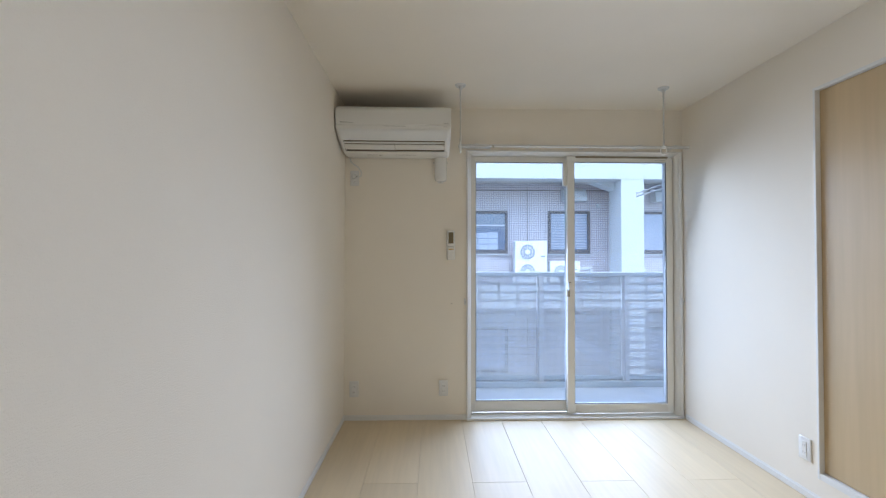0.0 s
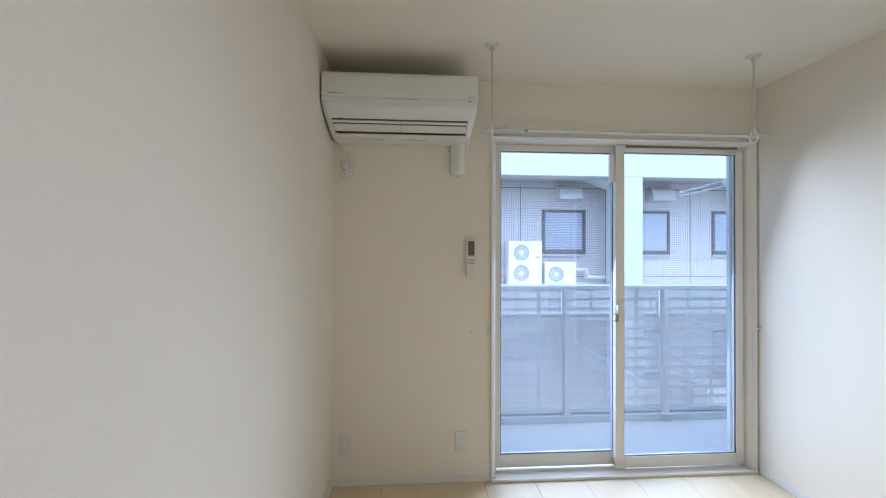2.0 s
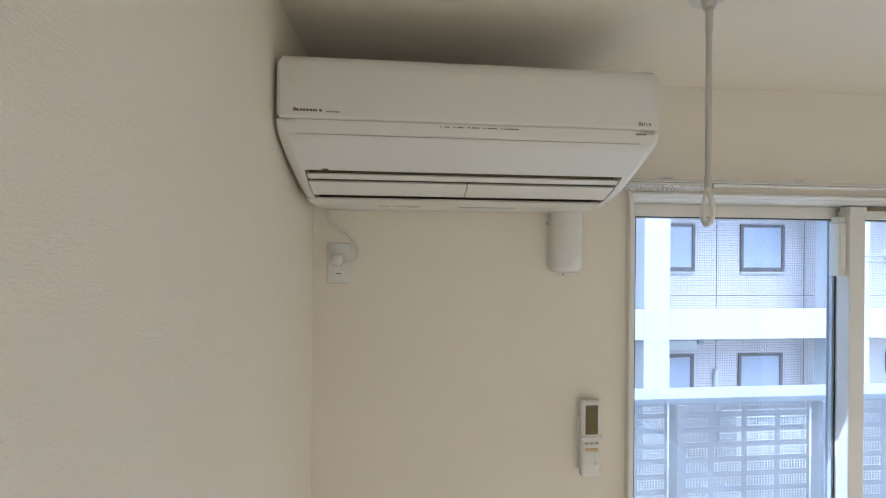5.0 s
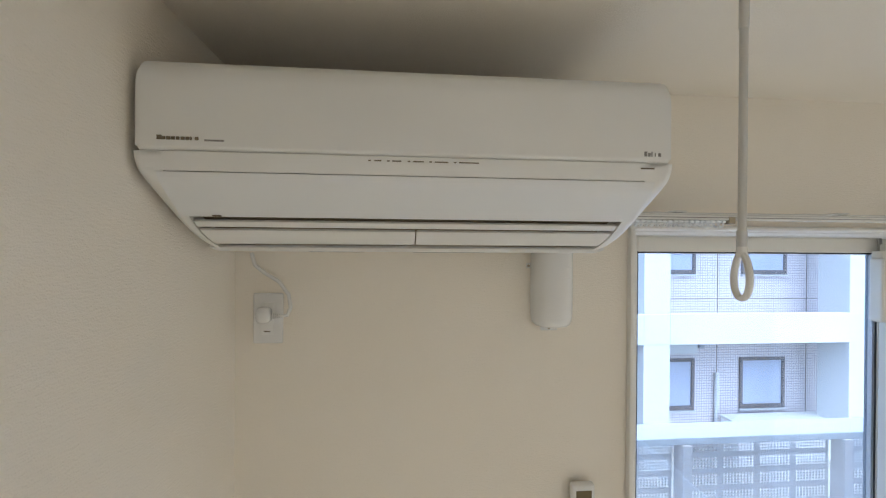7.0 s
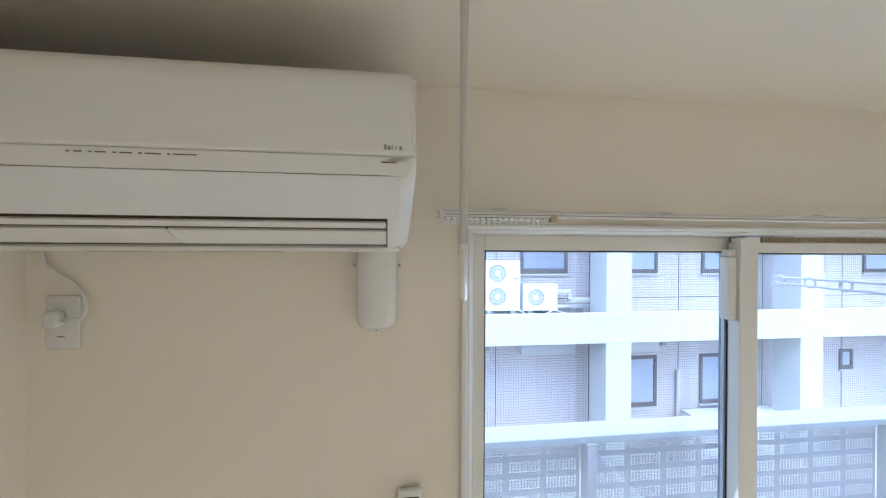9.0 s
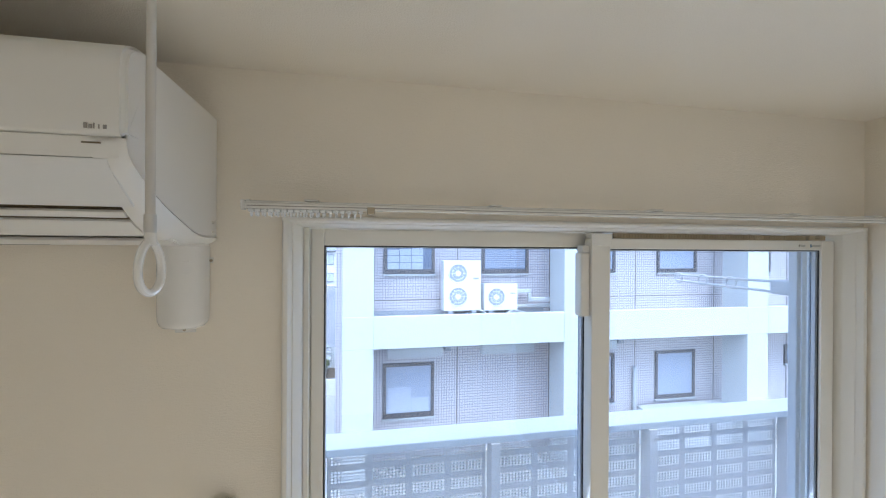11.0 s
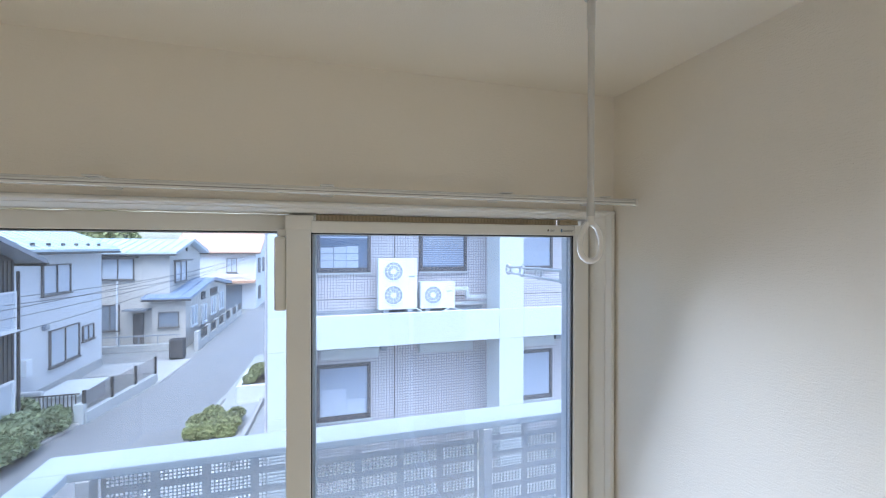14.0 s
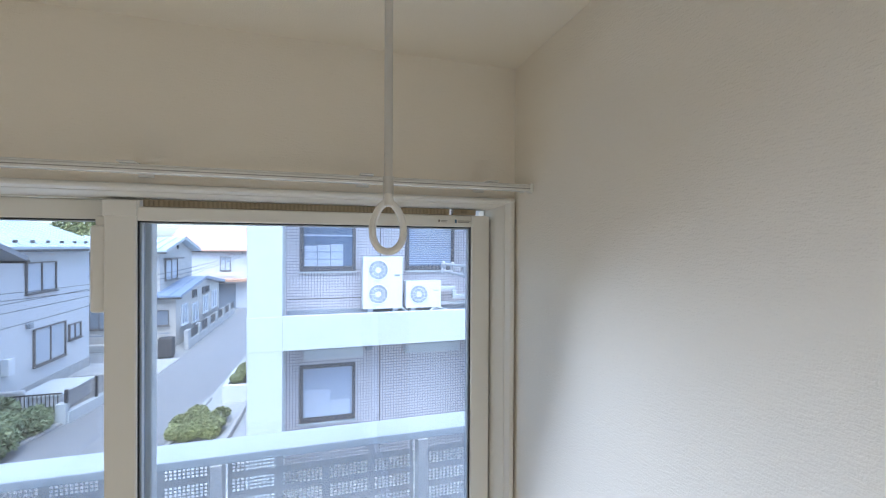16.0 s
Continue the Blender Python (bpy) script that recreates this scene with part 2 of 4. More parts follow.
def tube(path, r, seg=8, bm=None, closed=False):
    """A round tube along a list of points."""
    bm = bm or bmesh.new()
    pts = [Vector(p) for p in path]
    n, rings, up = len(pts), [], None
    for k, p in enumerate(pts):
        d = (pts[(k + 1) % n] - pts[k - 1]) if closed or 0 < k < n - 1 else (pts[1] - pts[0] if k == 0 else pts[-1] - pts[-2])
        d.normalize()
        if up is None:
            up = d.orthogonal().normalized()
        up = (up - d * up.dot(d)).normalized()
        side = d.cross(up)
        rings.append([bm.verts.new(p + r * (math.cos(a) * up + math.sin(a) * side))
                      for a in (2 * math.pi * i / seg for i in range(seg))])
    for k in range(n if closed else n - 1):
        a, b = rings[k], rings[(k + 1) % n]
        for i in range(seg):
            bm.faces.new((a[i], a[(i + 1) % seg], b[(i + 1) % seg], b[i]))
    if not closed:
        bm.faces.new(rings[0][::-1])
        bm.faces.new(rings[-1])
    bmesh.ops.recalc_face_normals(bm, faces=bm.faces)
    return bm


def frame_bars(x0, x1, y0, y1, z0, z1, w, bevel=0.003, bm=None):
    """Four bars round a rectangle in the xz plane; w: left, right, bottom, top widths."""
    l, r, b, t = w
    return boxes((x0, x0 + l, y0, y1, z0, z1), (x1 - r, x1, y0, y1, z0, z1),
                 (x0 + l, x1 - r, y0 + 0.001, y1 - 0.001, z0, z0 + b), (x0 + l, x1 - r, y0 + 0.001, y1 - 0.001, z1 - t, z1), bevel=bevel, bm=bm)


# ---- the room: walls, floor, ceiling
XL, XR, YN, YS, H = -0.631, 2.0, 3.036, -0.8, 2.4
OX0, OX1, OZ0, OZ1 = 0.3125, 1.985, 0.002, 2.064      # window opening
CY0, CY1, CZ0, CZ1 = 0.24, 1.904, 0.15, 2.106       # closet opening in the east wall
wall_n = solid("wall_north", boxes((XL - 0.15, OX0, YN, YN + 0.17, -0.02, H + 0.12), (OX1, 4.2, YN, YN + 0.17, -0.02, H + 0.12),
                                   (OX0, OX1, YN, YN + 0.17, OZ1, H + 0.12), (OX0, OX1, YN, YN + 0.17, -0.02, OZ0)), M_WALL, (0, YN, 0),
               "cream wallpapered wall with the balcony window", "wall", "structure")
solid("wall_west", boxes((XL - 0.15, XL, YS - 0.15, YN, -0.02, H + 0.12)), M_WALL, (XL, 0, 0),
      "cream wallpapered side wall with combed relief", "wall", "structure")
solid("wall_east", boxes((XR, XR + 0.15, CY1, YN, -0.02, H + 0.12), (XR, XR + 0.15, YS - 0.15, CY0, -0.02, H + 0.12),
                         (XR, XR + 0.15, CY0, CY1, CZ1, H + 0.12), (XR, XR + 0.15, CY0, CY1, -0.02, CZ0)), M_WALL, (XR, 0, 0),
      "cream wallpapered side wall with a closet opening", "wall", "structure")
# Unseen closing wall; its distance is chosen to bounce window light forward.
solid("wall_south", boxes((XL, XR, YS - 0.15, YS, -0.02, H + 0.12)), M_WALL, (0, YS, 0),
      "unseen cream wallpapered back wall, set close to bounce window light", "wall", "structure")
solid("ceiling", boxes((XL, XR, YS, YN, H, H + 0.12)), M_CEIL, (0, 0, H), "white papered ceiling", "ceiling", "structure")
floor = solid("floor", boxes((XL, XR, YS, YN, -0.12, -0.0115)), M_FLOOR, (0, 0, 0), "pale maple plank floor", "floor", "structure")


def baseboard(name, span, inner):
    """A low white skirting with a rounded step."""
    b = thing(name, (span[0], span[2], 0), "low white skirting board along the wall", "baseboard", kind="structure")
    part("board", boxes(span, bevel=0.003), M_TRIM, b)
    part("lip", boxes(inner, bevel=0.0025), M_TRIM, b)


baseboard("baseboard", (XL, 0.303, YN - 0.008, YN, 0.0, 0.033), (XL, 0.303, YN - 0.005, YN, 0.033, 0.04))
baseboard("baseboard", (XL, XL + 0.008, YS, YN - 0.008, 0.0, 0.033), (XL, XL + 0.005, YS, YN - 0.005, 0.033, 0.04))
baseboard("baseboard", (XR - 0.009, XR, YS, YN - 0.03, 0.0, 0.033), (XR - 0.005, XR, YS, YN - 0.03, 0.033, 0.042))

# ---- closet in the east wall
closet = thing("closet_door", (XR + 0.02, 1.1, CZ0), "pale wood laminate sliding closet doors in a white frame", "closet door")
part("frame", boxes((XR - 0.006, XR + 0.05, CY1 - 0.005, CY1 + 0.008, CZ0 - 0.02, CZ1 + 0.012),
                    (XR - 0.006, XR + 0.05, CY0 - 0.008, CY0 + 0.005, CZ0 - 0.02, CZ1 + 0.012),
                    (XR - 0.005, XR + 0.05, CY0 + 0.005, CY1 - 0.005, CZ1 - 0.004, CZ1 + 0.012),
                    (XR - 0.005, XR + 0.05, CY0 + 0.005, CY1 - 0.005, CZ0 - 0.02, CZ0 + 0.012), bevel=0.002), M_TRIM, closet, "white closet frame")
part("door_panel", boxes((XR + 0.018, XR + 0.04, 1.07, CY1 - 0.006, CZ0 + 0.014, CZ1 - 0.006), bevel=0.002), M_DOOR, closet)
part("door_panel", boxes((XR + 0.045, XR + 0.067, CY0 + 0.006, 1.12, CZ0 + 0.014, CZ1 - 0.006), bevel=0.002), M_DOOR, closet)
part("closet_back", boxes((XR + 0.1, XR + 0.14, CY0, CY1, CZ0, CZ1)), M_TRIM, closet)


# ---- window
win = thing("window_1", ((OX0 + OX1) / 2, YN, OZ0), "white resin two-leaf sliding balcony window, closed", "window", kind="structure")


def casing_side(x, s, z1):
    """An upright resin casing: a rounded bead, a groove, and a splay that leads back to the frame; s: +1 or -1 towards the opening."""
    q = [(-0.0095, -0.0005), (-0.0095, -0.011), (-0.0075, -0.0145), (-0.003, -0.0155), (0.003, -0.0135), (0.0065, -0.007), (0.0085, 0.001), (0.0100, 0.0035), (0.0120, 0.003), (0.0155, 0.007),
         (0.0255, 0.026), (0.0275, 0.031), (0.0275, 0.119), (0.0003, 0.119), (0.0003, -0.0005)]
    return part("casing", prism([(x + s * u, YN + w) for u, w in q], "z", 0.0, z1), M_SASH, win, "splayed white resin casing", smooth=True)


casing_side(OX0, 1, OZ1 - 0.0005)
casing_side(OX1, -1, OZ1 - 0.0005)
q = [(0.0085, -0.0005), (0.0085, -0.011), (0.0065, -0.0145), (0.002, -0.0155), (-0.002, -0.0135), (-0.004, -0.007), (-0.005, 0.001), (-0.0062, 0.0035), (-0.0072, 0.003),
     (-0.0125, 0.026), (-0.0135, 0.031), (-0.0135, 0.119), (-0.0003, 0.119), (-0.0003, -0.0005)]
part("casing", prism([(YN + w, OZ1 + u) for u, w in q], "x", OX0 - 0.0095, OX1 + 0.0095), M_SASH, win, "splayed white resin head casing", smooth=True)
part("sill_board", boxes((OX0 + 0.0275, OX1 - 0.0275, YN - 0.002, YN + 0.155, OZ0, OZ0 + 0.008), bevel=0.002), M_SASH, win)
# inner frame track
part("track_frame", boxes((OX0 + 0.028, OX0 + 0.0405, YN + 0.058, YN + 0.13, OZ0 + 0.008, 2.050), (1.9525, 1.957, YN + 0.092, YN + 0.13, OZ0 + 0.008, 2.050),
                          (OX0 + 0.0405, 1.9525, YN + 0.07, YN + 0.09, 2.0483, 2.050), bevel=0.0015), M_SASH, win)
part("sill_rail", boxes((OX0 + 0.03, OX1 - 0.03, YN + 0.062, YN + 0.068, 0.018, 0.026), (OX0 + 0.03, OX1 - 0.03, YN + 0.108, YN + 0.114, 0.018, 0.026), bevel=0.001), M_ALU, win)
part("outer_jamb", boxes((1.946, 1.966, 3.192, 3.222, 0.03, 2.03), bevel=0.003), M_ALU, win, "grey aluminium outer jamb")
part("threshold", boxes((0.306, XR - 0.010, YN - 0.03, YN - 0.0165, 0.0, 0.018), bevel=0.004), M_TRIM, win, "white threshold strip")


def sash(x0, x1, yc, gx0, gx1, gz0, gz1, zb, zt, thick):
    s = part("sash", frame_bars(x0, x1, yc - thick / 2, yc + thick / 2, zb, zt, (gx0 - x0, x1 - gx1, gz0 - zb, zt - gz1), 0.003), M_SASH, win)
    g = 0.004
    for y0, y1, mat in ((-0.0135, -0.0098, M_DARK), (0.0098, 0.0165, M_GREYG)):
        part("gasket", frame_bars(gx0 - 0.001, gx1 + 0.001, yc + y0, yc + y1, gz0 - 0.001, gz1 + 0.001, (g, g, g, g), 0.0008), mat, s, "rubber glazing gasket")
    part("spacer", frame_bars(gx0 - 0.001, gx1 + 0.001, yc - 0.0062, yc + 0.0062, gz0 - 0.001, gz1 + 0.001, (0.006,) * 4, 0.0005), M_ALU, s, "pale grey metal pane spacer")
    for dy in (-0.008, 0.008):
        p = part("pane", boxes((gx0 - 0.002, gx1 + 0.002, yc + dy - 0.0015, yc + dy + 0.0015, gz0 - 0.002, gz1 + 0.002)), M_GLASS, s, "clear glass pane")
        p.visible_shadow = False
    return s


left_sash = sash(0.354, 1.176, 3.147, 0.386, 1.114, 0.105, 2.006, 0.024, 2.0485, 0.032)
right_sash = sash(1.107, 1.9515, 3.1035, 1.164, 1.902, 0.092, 2.002, 0.022, 2.032, 0.041)
part("stile_cap", boxes((1.105, 1.166, 3.080, 3.085, 2.010, 2.044), (1.110, 1.170, 3.083, 3.120, 2.030, 2.0455), bevel=0.002), M_SASH, right_sash)
part("stop_block", boxes((1.079, 1.107, 3.092, 3.128, 1.812, 1.992), bevel=0.006, seg=3), M_SASH, right_sash)
part("stop_block_cap", boxes((1.086, 1.108, 3.098, 3.128, 1.992, 2.012), bevel=0.003), M_SASH, right_sash)
# ventilation strip above the pane of the inner leaf
vent = part("vent_strip", boxes((1.176, 1.842, 3.0842, 3.092, 2.0322, 2.0470)), M_SHADE, right_sash, "brown ventilation strip")
for k in range(72):
    x = 1.18 + k * 0.00918
    part("vent_slat", boxes((x, x + 0.0048, 3.0825, 3.0850, 2.0330, 2.0462)), M_BROWNVENT, vent)
part("vent_knob_plate", boxes((1.850, 1.912, 3.0795, 3.094, 2.0325, 2.0470), bevel=0.0015), M_BROWNVENT, right_sash, "brown vent shutter plate")
part("vent_knob", boxes((1.872, 1.888, 3.077, 3.082, 2.036, 2.0435), bevel=0.0015), M_SHADE, right_sash)
part("rating_label", boxes((1.812, 1.838, 3.0822, 3.0828, 2.012, 2.020)), M_TRIM, right_sash)
part("label_mark", boxes((1.8125, 1.8165, 3.0816, 3.0822, 2.0135, 2.0195)), M_PRINT, right_sash)
part("label_text", boxes((1.820, 1.836, 3.0816, 3.0822, 2.0165, 2.018), (1.820, 1.834, 3.0816, 3.0822, 2.0135, 2.015)), M_PALEPRINT, right_sash)
part("label_mark", boxes((1.856, 1.861, 3.0816, 3.0822, 2.0115, 2.0205)), M_BLUE, right_sash, "small blue label square")
part("label_text", boxes((1.864, 1.898, 3.0816, 3.0822, 2.0165, 2.018), (1.864, 1.894, 3.0816, 3.0822, 2.013, 2.0145)), M_PALEPRINT, right_sash)
part("small_notice", boxes((1.118, 1.136, 3.0824, 3.083, 1.045, 1.049)), M_PRINT, right_sash)
# crescent lock
lock = part("crescent_lock", boxes((1.100, 1.122, 3.070, 3.084, 0.935, 0.995), bevel=0.005, seg=3), M_BRASS, right_sash, "dull brass crescent lock", smooth=True)
part("lever", boxes((1.104, 1.113, 3.052, 3.070, 0.985, 1.045), bevel=0.004, seg=3), M_STEEL, lock, smooth=True)
arc = [(1.100 - 0.024 * math.sin(a), 3.074, 0.965 - 0.024 * math.cos(a)) for a in np.linspace(0.2, 2.9, 9)]
part("crescent", tube(arc, 0.004, 8), M_STEEL, lock, smooth=True)


# ---- curtain rail over the window
rail = thing("curtain_rail", (1.12, 2.97, 2.085), "white double curtain rail with bunched milky runners", "curtain rail")
for name, y, z in (("front_track", 2.945, 2.088), ("rear_track", 2.985, 2.093)):
    part(name, boxes((0.245, 1.992, y - 0.007, y + 0.007, z - 0.008, z + 0.004), (0.245, 1.992, y - 0.004, y + 0.004, z + 0.004, z + 0.008), bevel=0.002), M_PLASTIC, rail)
    part("end_cap", boxes((0.238, 0.246, y - 0.009, y + 0.009, z - 0.011, z + 0.010), bevel=0.002), M_PLASTIC, rail)
    part("end_cap", boxes((1.991, 1.999, y - 0.009, y + 0.009, z - 0.011, z + 0.010), bevel=0.002), M_PLASTIC, rail)
# No real recess: a grey strip on the track face paints the groove's shade.
part("groove", boxes((0.25, 1.99, 2.9374, 2.9382, 2.0850, 2.0868)), M_PALEPRINT, rail)
for x in (0.375, 0.78, 1.2, 1.62, 1.9):
    part("bracket", boxes((x - 0.014, x + 0.014, 2.937, YN - 0.001, 2.0975, 2.1010), (x - 0.014, x + 0.014, YN - 0.006, YN - 0.001, 2.085, 2.107), bevel=0.0015), M_PLASTIC, rail)
for name, y, z, n in (("runner", 2.945, 2.088, 18), ("runner", 2.985, 2.093, 18)):
    for k in range(n):
        x = 0.252 + k * 0.0129
        bm = boxes((x, x + 0.0105, y - 0.010, y + 0.010, z - 0.0145, z - 0.0085), bevel=0.002)
        tube([(x + 0.0055, y + 0.006 * math.cos(a), z - 0.0175 + 0.0055 * math.sin(a)) for a in np.linspace(0, 2 * math.pi, 9)[:-1]], 0.0018, 6, bm, True)
        part(name, bm, M_CLEAR, rail)
part("stopper", boxes((0.49, 0.506, 2.936, 2.954, 2.072, 2.088), bevel=0.002), M_BRASS, rail, "brown runner stopper")


# ---- hanging poles for indoor drying
def drying_pole(x, y, twist):
    p = thing("drying_pole", (x, y, H), "white hanging rod with an oval ring, fixed to the ceiling", "drying pole", "indoor drying poles")
    bm = bmesh.new()
    for r, z0, z1 in ((0.036, H - 0.004, H), (0.033, H - 0.009, H - 0.004)):
        rod((x, y, z0), (x, y, z1), r, bm, 32, r - 0.002 if r < 0.035 else r)
    part("ceiling_plate", bm, M_PLASTIC, p, "round white ceiling plate", smooth=True)
    part("socket", rod((x, y, H - 0.028), (x, y, H - 0.009), 0.011, None, 20, 0.014), M_STEEL, p, "steel socket", smooth=True)
    part("upper_sleeve", rod((x, y, H - 0.075), (x, y, H - 0.028), 0.0064, None, 16), M_ROD, p, smooth=True)
    part("rod", rod((x, y, 2.040), (x, y, H - 0.075), 0.0054, None, 16), M_ROD, p, smooth=True)
    part("collar", rod((x, y, 2.018), (x, y, 2.040), 0.0068, None, 16), M_STEEL, p, "steel collar", smooth=True)
    pts = []
    for k in range(28):
        a = 2 * math.pi * k / 28
        s, c = math.sin(a), math.cos(a)
        w = 0.0225 * s * (1 - 0.28 * (c + 1) / 2)
        pts.append((x + w * math.cos(twist), y + w * math.sin(twist), 1.976 + 0.031 * c))
    part("ring", tube(pts, 0.0048, 10, None, True), M_PLASTIC, p, "oval white ring", smooth=True)
    part("neck", rod((x, y, 2.003), (x, y, 2.019), 0.0075, None, 14, 0.006), M_PLASTIC, p, smooth=True)


drying_pole(0.227, 2.598, radians(77))
drying_pole(1.611, 2.605, radians(-4))


# ---- air conditioner
def ac_profile(pts, n=5, r=0.02):
    """Rounds the corners of a profile with short arcs."""
    out = []
    for k, p in enumerate(pts):
        a, b, c = Vector(pts[k - 1]), Vector(p), Vector(pts[(k + 1) % len(pts)])
        rr = min(r, (a - b).length * 0.45, (c - b).length * 0.45)
        u, v = b + (a - b).normalized() * rr, b + (c - b).normalized() * rr
        out += [tuple((1 - t) ** 2 * u + 2 * t * (1 - t) * b + t * t * v) for t in np.linspace(0, 1, n)]
    return out


AX0, AX1 = -0.622, 0.168
ac = thing("air_conditioner", ((AX0 + AX1) / 2, YN, 2.006), "ivory white wall air conditioner with closed front and louvres", "air conditioner")
LOWER = [(2.664, 2.1455), (2.667, 2.126), (2.675, 2.107), (2.700, 2.088), (2.727, 2.068), (2.768, 2.0395), (2.814, 2.020), (2.853, 2.011), (2.875, 2.0065), (2.90, 2.004), (YN - 0.004, 2.004)]
INNER = [(2.6655, 2.1455), (2.670, 2.125), (2.690, 2.109), (2.767, 2.069), (2.868, 2.037), (2.92, 2.020), (YN - 0.004, 2.020)]


def rounded(pts, n):
    """n points at even steps along a smoothed polyline."""
    for _ in range(2):
        pts = [pts[0]] + [tuple(np.array(a) * w + np.array(b) * (1 - w)) for a, b in zip(pts[:-1], pts[1:]) for w in (0.75, 0.25)] + [pts[-1]]
    d = np.concatenate([[0], np.cumsum([math.dist(a, b) for a, b in zip(pts[:-1], pts[1:])])])
    q = np.linspace(0, d[-1], n)
    return list(zip(np.interp(q, d, [p[0] for p in pts]), np.interp(q, d, [p[1] for p in pts])))


CURVE, BACK = rounded(LOWER, 321), rounded(INNER, 321)
body = prism([(YN - 0.002, 2.284), (2.72, 2.284), (2.69, 2.278), (2.672, 2.262), (2.670, 2.150)] + BACK[::16] + [(YN - 0.002, 2.020)], "x", AX0 + 0.003, AX1 - 0.003, 0.004, seg=2)
part("body", body, M_AC, ac, smooth=True)
front = prism(ac_profile([(2.745, 2.2868), (2.700, 2.2838), (2.676, 2.275), (2.664, 2.258), (2.662, 2.235), (2.662, 2.151), (2.667, 2.1465), (2.70, 2.1465), (2.745, 2.16)], 3, 0.010), "x", AX0, AX1, 0.007, seg=3)
part("front_cover", front, M_AC, ac, "plain upper front cover", smooth=True)


def cheek(x, s, width):
    """The rounded rim at one end of the outlet: it leads from the side face to the outlet's edge."""
    bm, rings = bmesh.new(), []
    for u, w in ((0.001, 0.0), (0.004, 0.22), (0.010, 0.52), (0.018, 0.8), (0.026, 0.96), (0.030, 1.0), (width, 1.0)):
        ring = []
        for (ya, za), (yb, zb) in zip(BACK[::8], CURVE[::8]):
            k = min(1.0, max(0.25, (2.146 - zb) / 0.05))
            ring.append(bm.verts.new((x + s * (u * k if u < width else width), ya + (yb - ya) * w, za + (zb - za) * w)))
        rings.append(ring)
    rings.append([bm.verts.new((x + s * width, ya, za)) for ya, za in BACK[::8]])
    for a, b in zip(rings[:-1], rings[1:]):
        for i in range(len(a) - 1):
            bm.faces.new((a[i], a[i + 1], b[i + 1], b[i]))
    bmesh.ops.recalc_face_normals(bm, faces=bm.faces)
    return part("side_cheek", bm, M_AC, ac, "rounded outlet rim", smooth=True)


cheek(AX0, 1, 0.037)
cheek(AX1, -1, 0.042)


def strip(name, z0, z1, x0, x1, thick, mat, proud=0.0, label=""):
    """A slab that follows the lower curve of the casing between two heights."""
    run = [p for p in CURVE if z1 <= p[1] <= z0]
    run = run[:-1:5] + run[-1:]
    out, back = [], []
    for k, p in enumerate(run):
        a, b = Vector(run[max(0, k - 1)]), Vector(run[min(len(run) - 1, k + 1)])
        u = (b - a).normalized()
        n = Vector((u.y, -u.x))
        out.append(tuple(Vector(p) + n * proud))
        back.append(tuple(Vector(p) - n * thick))
    return part(name, prism(out + back[::-1], "x", x0, x1, 0.0012), mat, ac, label, smooth=True)


LX0, LX1 = AX0 + 0.037, AX1 - 0.042
strip("upper_band", 2.1455, 2.1195, AX0 + 0.010, AX1 - 0.010, 0.004, M_AC)
strip("lower_panel", 2.1186, 2.0605, AX0 + 0.026, AX1 - 0.024, 0.003, M_PANEL, 0.0008, "matt grey-white lower panel")
strip("upper_louvre", 2.0535, 2.0445, LX0 + 0.002, LX1 - 0.002, 0.004, M_AC)
for x0, x1 in ((LX0 + 0.002, -0.2285), (-0.2265, LX1 - 0.002)):
    strip("lower_louvre", 2.0400, 2.0178, x0, x1, 0.004, M_AC)
strip("bottom_tray", 2.0120, 2.0030, AX0 + 0.018, AX1 - 0.018, 0.004, M_AC, 0.0008)
# The white outlet cavity's deep shade is painted here as a brown lining.
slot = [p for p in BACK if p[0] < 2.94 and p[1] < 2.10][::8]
part("air_slot_shade", prism([(y - 0.0015, z - 0.0015) for y, z in slot] + [(y, z) for y, z in slot[::-1]], "x", LX0, LX1), M_SHADE, ac, "air outlet slot with its shade painted brown")
for x0, x1, y0, y1 in ((-0.44, -0.41, 2.915, 2.922), (-0.40, -0.33, 2.915, 2.919), (-0.36, -0.335, 2.93, 2.937), (-0.23, -0.08, 2.915, 2.921)):
    part("bottom_print", boxes((x0, x1, y0, y1, 2.0028, 2.0042)), M_PALEPRINT, ac)
part("receiver_dot", boxes((AX0 + 0.075, AX0 + 0.088, 2.7325, 2.738, 2.0600, 2.0622), bevel=0.0006), M_PRINT, ac)
for k, w in enumerate((0.0062, 0.0048, 0.0052, 0.0048, 0.0046, 0.0052, 0.0052, 0.002, 0.0046)):
    x = AX0 + 0.033 + k * 0.0063
    part("maker_mark", boxes((x, x + w, 2.6610, 2.6622, 2.1610, 2.1672 if k in (0,) else 2.1655)), M_PRINT, ac, "small dark maker's mark")
part("model_mark", boxes((AX0 + 0.096, AX0 + 0.122, 2.6612, 2.6622, 2.160, 2.1625)), M_PALEPRINT, ac)
for k in range(5):
    x = AX1 - 0.048 + k * 0.0056
    part("series_mark", boxes((x, x + (0.0042 if k in (0, 1, 4) else 0.0015), 2.6612, 2.6622, 2.156, 2.1635 if k in (0, 2) else 2.1615)), M_PALEPRINT, ac)
for x, w in ((-0.30, 0.004), (-0.291, 0.010), (-0.273, 0.004), (-0.265, 0.013), (-0.243, 0.004), (-0.235, 0.016), (-0.211, 0.004), (-0.203, 0.02), (-0.175, 0.004), (-0.167, 0.03)):
    part("indicator", boxes((x, x + w, 2.6638, 2.668, 2.1388, 2.1404)), M_PRINT, ac)
part("small_mark", boxes((AX1 - 0.052, AX1 - 0.03, 2.6638, 2.668, 2.1370, 2.139)), M_PRINT, ac)
